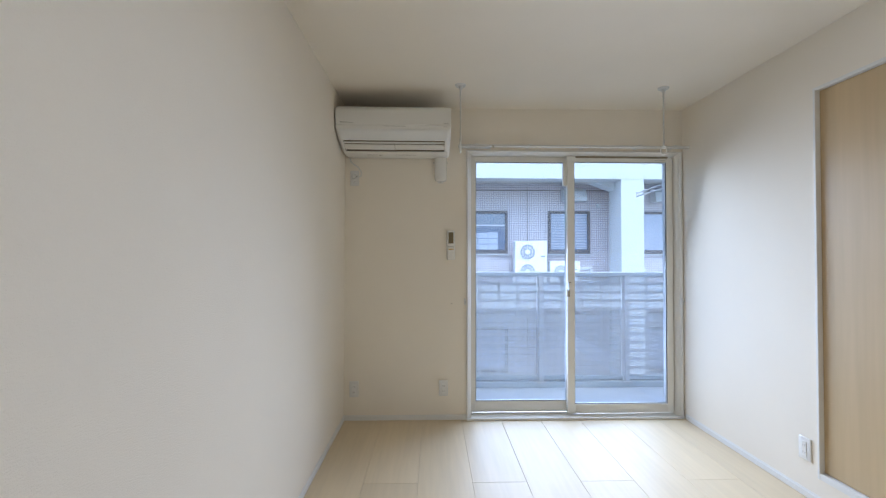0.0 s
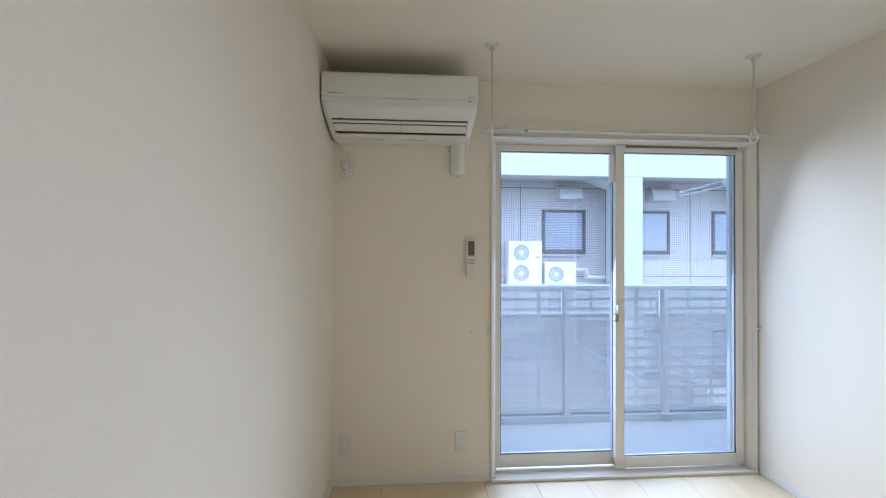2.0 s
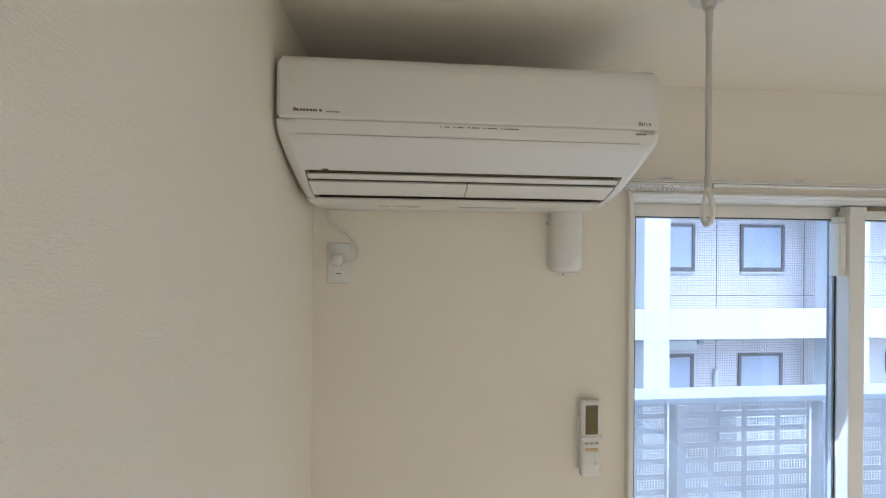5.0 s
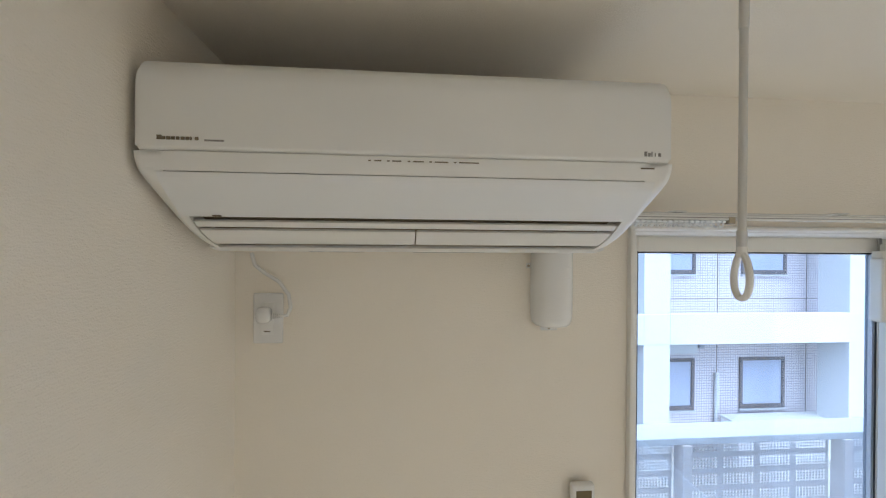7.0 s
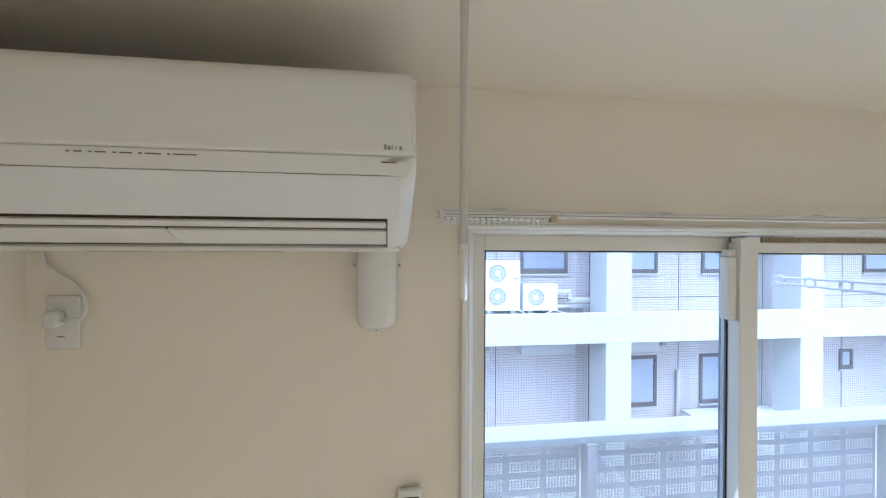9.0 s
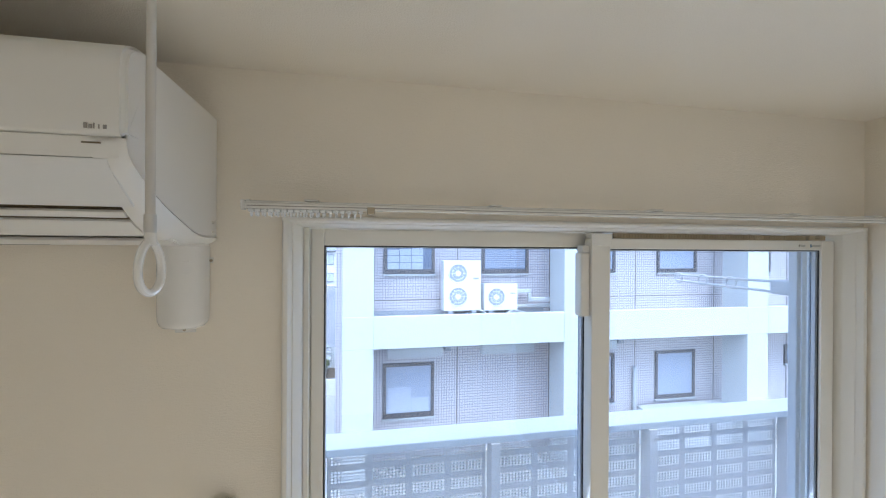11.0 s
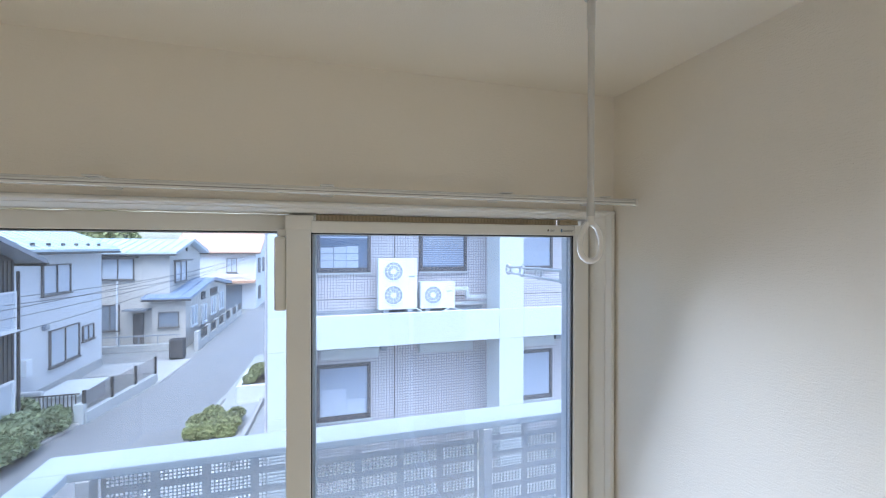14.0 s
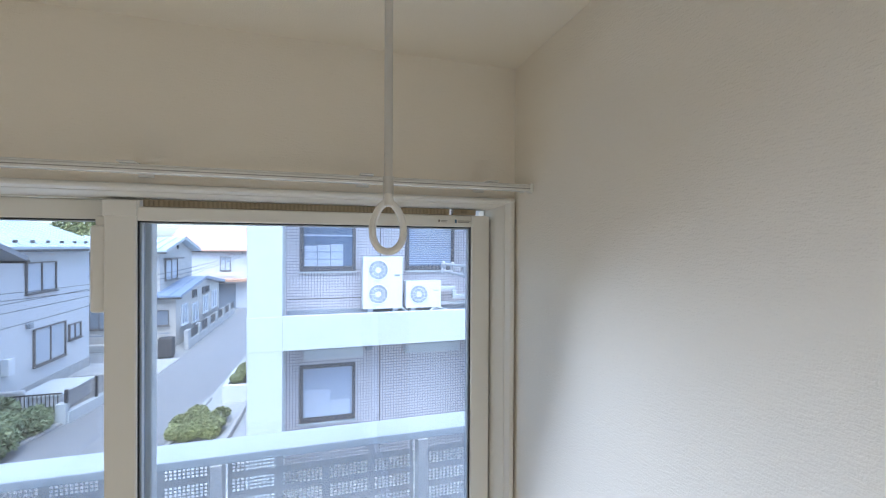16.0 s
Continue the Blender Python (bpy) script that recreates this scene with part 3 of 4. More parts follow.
for z in (2.05, 2.03):
    part("side_clip", boxes((AX1 - 0.004, AX1 + 0.003, 3.0, 3.012, z, z + 0.006), bevel=0.001), M_AC, ac)

# socket with the plug and lead of the air conditioner
def wall_plate(name, x0, x1, z0, z1, label, cat):
    p = thing(name, ((x0 + x1) / 2, YN, (z0 + z1) / 2), label, cat)
    part("plate", boxes((x0, x1, YN - 0.008, YN - 0.0005, z0, z1), bevel=0.004, seg=3), M_PLASTIC, p, smooth=True)
    return p


sock = wall_plate("power_socket", -0.5890, -0.5230, 1.7920, 1.9070, "white wall socket with a plug under the air conditioner", "socket")
part("insert", boxes((-0.5700, -0.5420, YN - 0.0105, YN - 0.008, 1.8120, 1.8870), bevel=0.001), M_TRIM, sock)
part("slot", boxes((-0.5640, -0.5500, YN - 0.0112, YN - 0.0103, 1.8190, 1.8215)), M_PRINT, sock)
plug = thing("power_plug", (-0.5560, YN - 0.0105, 1.8610), "white angled plug with its lead", "plug")
part("plug_body", boxes((-0.5750, -0.5430, YN - 0.042, YN - 0.0105, 1.8420, 1.8780), bevel=0.011, seg=3), M_PLASTIC, plug, smooth=True)
bm = bmesh.new()
for k in range(5):
    rod((-0.5440 + k * 0.0042, YN - 0.028, 1.8580), (-0.5418 + k * 0.0042, YN - 0.028, 1.8580), 0.0065 - 0.0004 * k, bm, 12)
part("strain_relief", bm, M_PLASTIC, plug)
ctl = [(-0.5240, YN - 0.028, 1.8580), (-0.5080, YN - 0.027, 1.8600), (-0.5020, YN - 0.022, 1.8760), (-0.5080, YN - 0.016, 1.9040), (-0.5310, YN - 0.012, 1.9340),
       (-0.5630, YN - 0.012, 1.9540), (-0.5830, YN - 0.014, 1.9710), (-0.5900, YN - 0.016, 1.999)]
part("lead", tube(ctl, 0.0042, 8), M_PLASTIC, plug, smooth=True)

# pipe cover beneath the unit
duct = thing("pipe_cover", (0.1020, YN, 1.8250), "white plastic pipe cover under the air conditioner", "pipe cover")
bm, rings = bmesh.new(), []
for z, k in ((2.004, 1.0), (1.862, 1.0), (1.846, 0.975), (1.836, 0.91), (1.830, 0.80), (1.827, 0.62), (1.826, 0.3)):
    rings.append([bm.verts.new((0.104 - 0.047 * k * math.cos(q), YN - 0.001 - 0.064 * k * math.sin(q) ** 0.55, z)) for q in np.linspace(0, math.pi, 19)])
for a, b in zip(rings[:-1], rings[1:]):
    for i in range(18):
        bm.faces.new((a[i], a[i + 1], b[i + 1], b[i]))
bm.faces.new(rings[-1])
bmesh.ops.recalc_face_normals(bm, faces=bm.faces)
part("cover", bm, M_PLASTIC, duct, smooth=True)
part("flange", boxes((0.0460, 0.1580, YN - 0.004, YN - 0.001, 1.9650, 1.9780), bevel=0.0012), M_PLASTIC, duct)
part("flange", boxes((0.0820, 0.1240, YN - 0.004, YN - 0.001, 1.8140, 1.8300), bevel=0.0012), M_PLASTIC, duct)
for x, z in ((0.0505, 1.9710), (0.1545, 1.9710), (0.1020, 1.8200)):
    part("screw", rod((x, YN - 0.0065, z), (x, YN - 0.004, z), 0.0032, None, 10), M_BRASS, duct)
for z in (1.97, 1.945):
    part("clip_line", boxes((0.11, 0.132, YN - 0.0632, YN - 0.062, z, z + 0.0015)), M_TRIM, duct)


# remote control in its wall holder
rem = thing("remote_control", (0.1820, YN, 1.2220), "white air conditioner remote in a wall holder", "remote control")
part("body", boxes((0.1540, 0.2110, YN - 0.030, YN - 0.009, 1.2230, 1.4490), bevel=0.006, seg=3), M_PLASTIC, rem, smooth=True)
part("holder", boxes((0.1500, 0.2180, YN - 0.034, YN - 0.0008, 1.3320, 1.3440), (0.1500, 0.2150, YN - 0.008, YN - 0.0008, 1.2370, 1.3970), bevel=0.003), M_PLASTIC, rem, "white wall holder")
part("display", boxes((0.1640, 0.2020, YN - 0.0312, YN - 0.0298, 1.3490, 1.4350), bevel=0.0005), M_SCREEN, rem, "dull brown display")
for k in range(3):
    part("button", boxes((0.1620 + k * 0.015, 0.1730 + k * 0.015, YN - 0.032, YN - 0.0298, 1.3200, 1.3260), bevel=0.0006), M_PALEPRINT, rem)
part("button", boxes((0.1640, 0.2030, YN - 0.032, YN - 0.0298, 1.3000, 1.3090), bevel=0.0006), M_ORANGE, rem, "orange button")
for x in (0.1660, 0.1920):
    for z in (1.2820, 1.2590):
        part("button", boxes((x, x + 0.011, YN - 0.0315, YN - 0.0298, z, z + 0.012), bevel=0.001), M_TRIM, rem)


# wall sockets near the floor
def outlet(x0, x1, z0, z1):
    o = wall_plate("wall_outlet", x0, x1, z0, z1, "white double wall outlet near the floor", "outlet")
    xm = (x0 + x1) / 2
    part("insert", boxes((xm - 0.013, xm + 0.013, YN - 0.0105, YN - 0.008, z0 + 0.02, z1 - 0.02), bevel=0.001), M_TRIM, o)
    for z in ((z0 + z1) / 2 + 0.018, (z0 + z1) / 2 - 0.022):
        for x in (xm - 0.007, xm + 0.0048):
            part("slot", boxes((x, x + 0.0022, YN - 0.0112, YN - 0.0103, z - 0.004, z + 0.006)), M_PRINT, o)
    return o


outlet(-0.588, -0.518, 0.178, 0.298)
outlet(0.093, 0.163, 0.182, 0.302)
o = thing("wall_outlet", (XR, 2.0, 0.25), "white wall outlet beside the closet", "outlet")
part("plate", boxes((XR - 0.008, XR - 0.0005, 1.946, 2.018, 0.19, 0.308), bevel=0.004, seg=3), M_PLASTIC, o, smooth=True)
part("insert", boxes((XR - 0.0105, XR - 0.008, 1.969, 1.995, 0.21, 0.288), bevel=0.001), M_TRIM, o)
for y in (1.975, 1.987):
    for z in (0.262, 0.224):
        part("slot", boxes((XR - 0.0112, XR - 0.0103, y, y + 0.002, z, z + 0.01)), M_PALEPRINT, o)

# curtain tie hooks on the casing, and a screw in the wall
for x, y in ((0.294, YN), (1.9855, YN - 0.0145)):
    h = thing("curtain_hook", (x, y, 0.9), "small white curtain tie hook", "hook", "curtain tie hooks")
    part("base", boxes((x - 0.008, x + 0.008, y - 0.006, y + 0.0005, 0.875, 0.925), bevel=0.002), M_PLASTIC, h)
    part("peg", rod((x, y - 0.03, 0.908), (x, y - 0.005, 0.9), 0.005, None, 10), M_PLASTIC, h, smooth=True)
s = solid("wall_screw", rod((0.19, YN - 0.004, 0.887), (0.19, YN + 0.002, 0.887), 0.004, None, 10), M_BRASS, (0.19, YN, 0.887), "small forgotten screw in the papered wall", "screw")


# ---- balcony
balc = thing("balcony", (1.7, 3.7, -0.12), "balcony with pale perforated aluminium railing", "balcony", kind="structure")
part("slab", boxes((0.10, 4.2, YN + 0.17, 4.14, -0.22, -0.06)), M_BALCONY, balc, "grey balcony floor")
part("kerb", boxes((0.10, 4.2, 3.97, 4.14, -0.06, 0.0), (0.10, 0.24, YN + 0.17, 3.97, -0.06, 0.0), bevel=0.006), M_ALUW, balc)
part("top_rail", boxes((0.110, 4.2, 3.955, 4.125, 1.055, 1.092), bevel=0.006, seg=3), M_ALUW, balc, "white flat top rail")
part("top_rail", boxes((0.110, 0.250, YN + 0.17, 3.955, 1.055, 1.092), bevel=0.006, seg=3), M_ALUW, balc, "white flat top rail")
part("bottom_rail", boxes((0.15, 4.2, 4.0, 4.05, 0.012, 0.05), bevel=0.003), M_ALUW, balc)
part("bottom_rail", boxes((0.165, 0.205, YN + 0.17, 4.0, 0.012, 0.05), bevel=0.003), M_ALUW, balc)
PX = [0.30, 1.125, 1.990, 2.885, 3.78]
for x in PX:
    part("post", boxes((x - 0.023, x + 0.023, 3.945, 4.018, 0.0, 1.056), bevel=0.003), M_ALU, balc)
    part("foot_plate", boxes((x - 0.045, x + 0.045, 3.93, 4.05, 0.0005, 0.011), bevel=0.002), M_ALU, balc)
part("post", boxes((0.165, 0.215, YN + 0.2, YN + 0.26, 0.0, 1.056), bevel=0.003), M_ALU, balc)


def cuts(a, b, blocks, holes, gap, ratio):
    """Breaks along one side of a perforated sheet: (position, is the stretch after it part of a hole)."""
    pitch, out, pos = (b - a) / blocks, [], a
    for k in range(blocks):
        s, e = a + k * pitch + gap / 2, a + (k + 1) * pitch - gap / 2
        hp = (e - s) / holes
        for i in range(holes):
            out += [(s + hp * (i + 0.5 - ratio / 2), True), (s + hp * (i + 0.5 + ratio / 2), False)]
    return [(a, False)] + out + [(b, False)]


def perforated(u, w, place, thick):
    """A sheet with square holes as vertices and quads, two faces and the hole sides."""
    us, ws = [p for p, _ in u], [p for p, _ in w]
    nu, nw = len(us), len(ws)
    verts = [place(a, b, d) for d in (0, thick) for a in us for b in ws]
    n1, faces = nu * nw, []
    hole = lambda i, j: 0 <= i < nu - 1 and 0 <= j < nw - 1 and u[i][1] and w[j][1]
    for i in range(nu - 1):
        for j in range(nw - 1):
            q = [i * nw + j, (i + 1) * nw + j, (i + 1) * nw + j + 1, i * nw + j + 1]
            if not hole(i, j):
                faces += [q, [v + n1 for v in q[::-1]]]
            else:
                for k in range(4):
                    a, b = q[k], q[(k + 1) % 4]
                    faces.append([a, b, b + n1, a + n1])
    return verts, faces


def sheet(name, verts, faces, mat, parent):
    me = bpy.data.meshes.new(name)
    o = ORIGIN[parent]
    me.from_pydata([tuple(Vector(v) - o) for v in verts], [], faces)
    me.materials.append(mat)
    ob = new(name, me)
    ob.parent = parent
    ORIGIN[ob] = o
    return ob


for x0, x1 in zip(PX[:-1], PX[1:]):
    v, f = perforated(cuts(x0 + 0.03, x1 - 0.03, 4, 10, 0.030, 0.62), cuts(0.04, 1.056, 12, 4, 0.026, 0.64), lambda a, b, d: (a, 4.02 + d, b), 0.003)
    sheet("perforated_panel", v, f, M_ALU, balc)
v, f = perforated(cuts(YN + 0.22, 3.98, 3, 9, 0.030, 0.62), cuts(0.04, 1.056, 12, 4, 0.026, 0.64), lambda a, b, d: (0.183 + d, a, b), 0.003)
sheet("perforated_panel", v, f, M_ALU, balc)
out_n = solid("outer_wall", boxes((-2.0, OX0 - 0.02, YN + 0.1705, YN + 0.21, -3.4, 2.75), (OX1 + 0.02, 6.0, YN + 0.1705, YN + 0.21, -3.4, 2.75),
                                  (OX0 - 0.02, OX1 + 0.02, YN + 0.1705, YN + 0.21, OZ1 + 0.02, 2.75), (OX0 - 0.02, OX1 + 0.02, YN + 0.1705, YN + 0.21, -3.4, -0.06)), M_OUTWALL, (0, YN + 0.2, 0),
              "white siding of the flats' outer wall", "wall", "structure")

# ---- outdoor ground
G = -3.4
solid("ground", boxes((-600, 600, -600, 900, G - 0.3, G)), M_GROUND, (0, 0, G), "grey gravel and earth ground", "ground", "structure")

# ---- building across
BF, BW, BB = 11.273, 12.655, 24.0        # frame front, wall face, back
bld = thing("office_building", (5.8, BF, G), "white concrete frame building with mauve mosaic tiled walls", "building")
part("wall", boxes((-0.12, 32.0, BW, BB, G, 7.2)), M_TILE, bld, "mauve mosaic tile wall")
for x0, x1 in ((0.102, 0.777), (5.325, 5.977), (10.634, 11.30), (15.95, 16.61), (21.26, 21.92), (26.6, 27.26)):
    part("column", boxes((x0, x1, BF, BF + 0.8, G, 7.2), bevel=0.012), M_CONC, bld)
for z0, z1 in ((-0.25, 0.475), (3.413, 4.25), (6.9, 7.5)):
    part("beam", boxes((0.085, 32.0, BF - 0.006, BF + (0.45 if z0 > 1 else 0.13), z0, z1), bevel=0.012), M_CONC, bld)
for x in (0.10, 0.777, 5.325, 5.977, 10.634, 11.30):
    for z0, z1 in ((-0.25, 0.475), (3.413, 4.25)):
        part("beam_joint", boxes((x - 0.006, x + 0.006, BF - 0.0075, BF, z0, z1)), M_FAN, bld)
for z0, z1 in ((0.0, 0.2), (3.5, 3.7)):
    part("ledge_slab", boxes((0.2, 32.0, BF + (0.45 if z0 > 1 else 0.13), BW, z0, z1)), M_KERB, bld)
part("upstand", boxes((0.78, 5.4, BW - 0.06, BW - 0.001, 0.2, 0.40), bevel=0.005), M_FAN, bld, "dark grey waterproof upstand")
for x in (2.995, 5.6, 8.26, 10.92, 13.6, 16.2):
    for z0, z1 in ((-3.3, -0.3), (0.2, 3.413)):
        part("wall_joint", boxes((x - 0.014, x + 0.014, BW - 0.004, BW, z0, z1)), M_WINFR, bld)
for z in (3.30, 0.66):
    part("wall_joint", boxes((0.78, 32.0, BW - 0.004, BW, z - 0.012, z + 0.012)), M_WINFR, bld)


def office_window(x0, x1, z0, z1, filling):
    w = part("window", frame_bars(x0, x1, BW - 0.05, BW - 0.002, z0, z1, (0.085, 0.085, 0.12, 0.085), 0.008), M_WINFR, bld, "dark bronze window frame")
    part("sill", boxes((x0 - 0.02, x1 + 0.02, BW - 0.09, BW - 0.002, z0 - 0.045, z0 - 0.004), bevel=0.005), M_CONC, w)
    # Behind boxes and slats a dark board carries the room's dimness in its colour.
    part("backing", boxes((x0 + 0.05, x1 - 0.05, BW - 0.010, BW - 0.0025, z0 + 0.05, z1 - 0.05)), M_HGLASS if filling in ("boxes", "slats") else M_BLIND, w, "pale blind behind the glass" if filling not in ("boxes", "slats") else "dark board with the room's dimness in its colour")
    if filling == "boxes":
        part("shelf", boxes((x0 + 0.09, x1 - 0.09, BW - 0.014, BW - 0.0102, z0 + 0.86, z0 + 0.90)), M_CARTON, w)
        for i in range(3):
            for j in range(3):
                part("carton", boxes((x0 + 0.10 + i * 0.31, x0 + 0.395 + i * 0.31, BW - 0.024, BW - 0.0142, z0 + 0.125 + j * 0.178, z0 + 0.29 + j * 0.178 + 0.02 * (i - 1) * (j == 2)), bevel=0.004), M_CARTON, w)
    elif filling == "slats":
        for k in range(22):
            z = z0 + 0.16 + k * 0.05
            part("slat", boxes((x0 + 0.1, x1 - 0.1, BW - 0.020, BW - 0.0102, z, z + 0.034)), M_BLIND, w)
    elif filling == "stack":
        part("stack", boxes((x0 + 0.12, x0 + 0.72, BW - 0.02, BW - 0.0102, z0 + 0.13, z0 + 0.78), bevel=0.004), M_CARTON, w)
        part("stack", boxes((x0 + 0.74, x1 - 0.14, BW - 0.018, BW - 0.0102, z0 + 0.13, z0 + 0.5), bevel=0.003), M_CARTON, w)
    part("pane", boxes((x0 + 0.08, x1 - 0.08, BW - 0.034, BW - 0.030, z0 + 0.115, z1 - 0.08)), M_OGLASS, w, "window glass").visible_shadow = False
    return w


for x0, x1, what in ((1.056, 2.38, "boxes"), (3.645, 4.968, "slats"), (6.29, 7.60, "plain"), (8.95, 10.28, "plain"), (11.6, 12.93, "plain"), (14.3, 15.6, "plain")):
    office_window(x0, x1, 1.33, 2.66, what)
for x0, x1, what in ((1.056, 2.38, "stack"), (6.27, 7.585, "plain"), (8.91, 10.25, "plain")):
    office_window(x0, x1, -2.355, -0.955, what)
office_window(13.5, 13.96, -1.54, -0.95, "plain")
for x0, z0 in ((4.06, 2.94), (6.88, 2.94), (9.45, 2.94)):
    bm = prism([(BW, z0 + 0.42), (BW - 0.12, z0 + 0.42), (BW - 0.30, z0 + 0.30), (BW - 0.36, z0 + 0.12), (BW - 0.36, z0), (BW, z0)], "x", x0, x0 + 0.70, 0.01)
    # White colour here paints the mirror-bright reflection of the steel.
    part("vent_hood", bm, M_ALUW, bld, "stainless vent hood with its bright reflection in the colour")
for x0, x1 in ((1.15, 2.55), (3.6, 5.05), (6.3, 7.5)):
    part("shutter_box", boxes((x0, x1, BW - 0.28, BW - 0.002, -0.76, -0.52), bevel=0.015), M_ALUW, bld, "white shutter box")
for x0 in (2.62, 7.6):
    part("small_box", boxes((x0, x0 + 0.16, BW - 0.2, BW - 0.002, -0.65, -0.42), bevel=0.01), M_FAN, bld)
for x in (5.22, 10.52):
    part("haunch", prism([(x - 0.55, 3.413), (x + 0.11, 3.413), (x + 0.11, 3.18)], "y", BF + 0.4, BF + 0.8, 0), M_CONC, bld)
part("downpipe", rod((8.2, BW - 0.08, G), (8.2, BW - 0.08, -1.35), 0.05, None, 12), M_ALUW, bld)


def outdoor_unit(x0, x1, z0, z1, y0, fans, label):
    u = thing("outdoor_unit", ((x0 + x1) / 2, y0 + 0.17, 0.2), label, "outdoor unit", "outdoor air conditioning units")
    part("casing", boxes((x0, x1, y0, y0 + 0.34, z0, z1), bevel=0.012), M_UNIT, u)
    for x in (x0 + 0.12, x1 - 0.24):
        part("foot", boxes((x, x + 0.12, y0 - 0.01, y0 + 0.36, 0.2, z0), bevel=0.005), M_FAN, u)
    for fx, fz, r in fans:
        f = part("fan_grille", rod((fx, y0 - 0.006, fz), (fx, y0, fz), r, None, 32), M_FAN, u, "round grey fan grille")
        for k in range(12):
            a = 2 * math.pi * k / 12
            bm = rod((fx + r * 0.3 * math.cos(a), y0 - 0.010, fz + r * 0.3 * math.sin(a)), (fx + r * math.cos(a), y0 - 0.010, fz + r * math.sin(a)), 0.005, None, 5)
            part("spoke", bm, M_UNIT, f)
        for q, th in ((1.0, 0.013), (0.64, 0.006)):
            part("ring", tube([(fx + r * q * math.cos(a), y0 - 0.012, fz + r * q * math.sin(a)) for a in np.linspace(0, 2 * math.pi, 33)[:-1]], th, 6, None, True), M_UNIT, f)
        part("hub", rod((fx, y0 - 0.02, fz), (fx, y0 - 0.004, fz), r * 0.3, None, 20), M_UNIT, f)
    part("rating_plate", boxes((x1 - 0.2, x1 - 0.06, y0 - 0.002, y0, z0 + 0.62 * (z1 - z0), z0 + 0.66 * (z1 - z0))), M_FAN, u)
    return u


outdoor_unit(2.50, 3.455, 0.445, 1.695, 12.05, [(2.865, 1.375, 0.235), (2.865, 0.795, 0.235)], "tall white outdoor unit with two fans")
outdoor_unit(3.545, 4.435, 0.435, 1.10, 12.05, [(3.865, 0.77, 0.228)], "white outdoor unit with one fan")
pipe = part("pipe_duct", boxes((4.436, 4.87, 12.2, 12.3, 0.84, 0.94), (4.79, 4.89, 12.2, 12.3, 0.64, 0.84), (4.79, 5.6, 12.2, 12.3, 0.62, 0.72), bevel=0.02), M_ALUW, bld, "white pipe duct")
part("pipe_duct", boxes((4.436, 5.6, 12.35, 12.42, 0.45, 0.53), bevel=0.02), M_ALUW, bld, "white pipe duct")
hose = tube([(3.4, 12.0, 0.48), (3.52, 11.95, 0.40), (3.8, 11.9, 0.222), (4.1, 11.95, 0.36), (4.3, 12.0, 0.46), (4.6, 11.95, 0.37), (4.9, 11.9, 0.222), (5.2, 11.9, 0.222)], 0.022, 6)
solid("drain_hose", hose, M_ALUW, (4.1, 11.95, 0.2), "loose white drain hose on the ledge", "hose")

# clothes-pole arm on the outer wall
arm = thing("clothes_pole_arm", (2.03, YN + 0.21, 1.86), "pale grey folding clothes-pole arm on the outer wall", "clothes pole arm")
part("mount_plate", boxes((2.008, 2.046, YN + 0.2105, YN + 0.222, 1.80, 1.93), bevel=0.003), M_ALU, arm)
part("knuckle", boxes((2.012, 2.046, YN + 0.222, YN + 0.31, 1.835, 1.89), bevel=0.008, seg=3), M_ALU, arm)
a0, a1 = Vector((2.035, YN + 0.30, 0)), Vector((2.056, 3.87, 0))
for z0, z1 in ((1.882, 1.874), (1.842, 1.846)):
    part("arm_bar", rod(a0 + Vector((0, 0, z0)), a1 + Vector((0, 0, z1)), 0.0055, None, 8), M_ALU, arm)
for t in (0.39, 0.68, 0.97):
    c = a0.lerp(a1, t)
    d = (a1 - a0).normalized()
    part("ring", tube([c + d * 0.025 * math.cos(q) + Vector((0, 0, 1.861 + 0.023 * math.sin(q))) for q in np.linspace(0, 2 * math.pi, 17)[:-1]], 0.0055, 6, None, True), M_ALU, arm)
part("wall_cap", boxes((5.16, 5.30, BW - 0.06, BW - 0.002, 2.76, 2.88), bevel=0.015), M_ALUW, bld)
for k in range(3):
    x = 8.1 + 0.92 * k
    cab = thing("outdoor_cabinet", (x + 0.44, 12.0, G), "low white metal cabinet at the foot of the wall", "cabinet", "white outdoor cabinets")
    part("body", boxes((x, x + 0.88, 11.7, 12.3, G, -2.42), bevel=0.01), M_UNIT, cab)
    part("lid", boxes((x - 0.015, x + 0.895, 11.68, 12.32, -2.42, -2.36), bevel=0.012), M_CONC, cab)


# ---- the street
def sheet_poly(name, pts, z, mat, label, cat, thick=0.02):
    bm = bmesh.new()
    vs = [bm.verts.new((x, y, z)) for x, y in pts]
    f = bm.faces.new(vs)
    if f.normal.z < 0:
        f.normal_flip()
    ext = bmesh.ops.extrude_face_region(bm, geom=[f])["geom"]
    bmesh.ops.translate(bm, verts=[v for v in ext if isinstance(v, bmesh.types.BMVert)], vec=(0, 0, -thick))
    bmesh.ops.recalc_face_normals(bm, faces=bm.faces)
    return solid(name, bm, mat, (pts[0][0], pts[0][1], z), label, cat, "structure")


sheet_poly("road", [(-8.4, 4.0), (-6.4, 14.0), (-5.75, 17.1), (-5.0, 20.6), (-4.86, 24.0), (-4.9, 37.0), (-5.2, 75.0), (-2.6, 75.0), (-0.9, 41.0), (-0.3, 26.0), (-1.9, 24.1), (-2.15, 18.0), (-2.6, 12.0), (-3.4, 4.0)],
           G + 0.012, M_ASPHALT, "worn grey asphalt lane", "road")
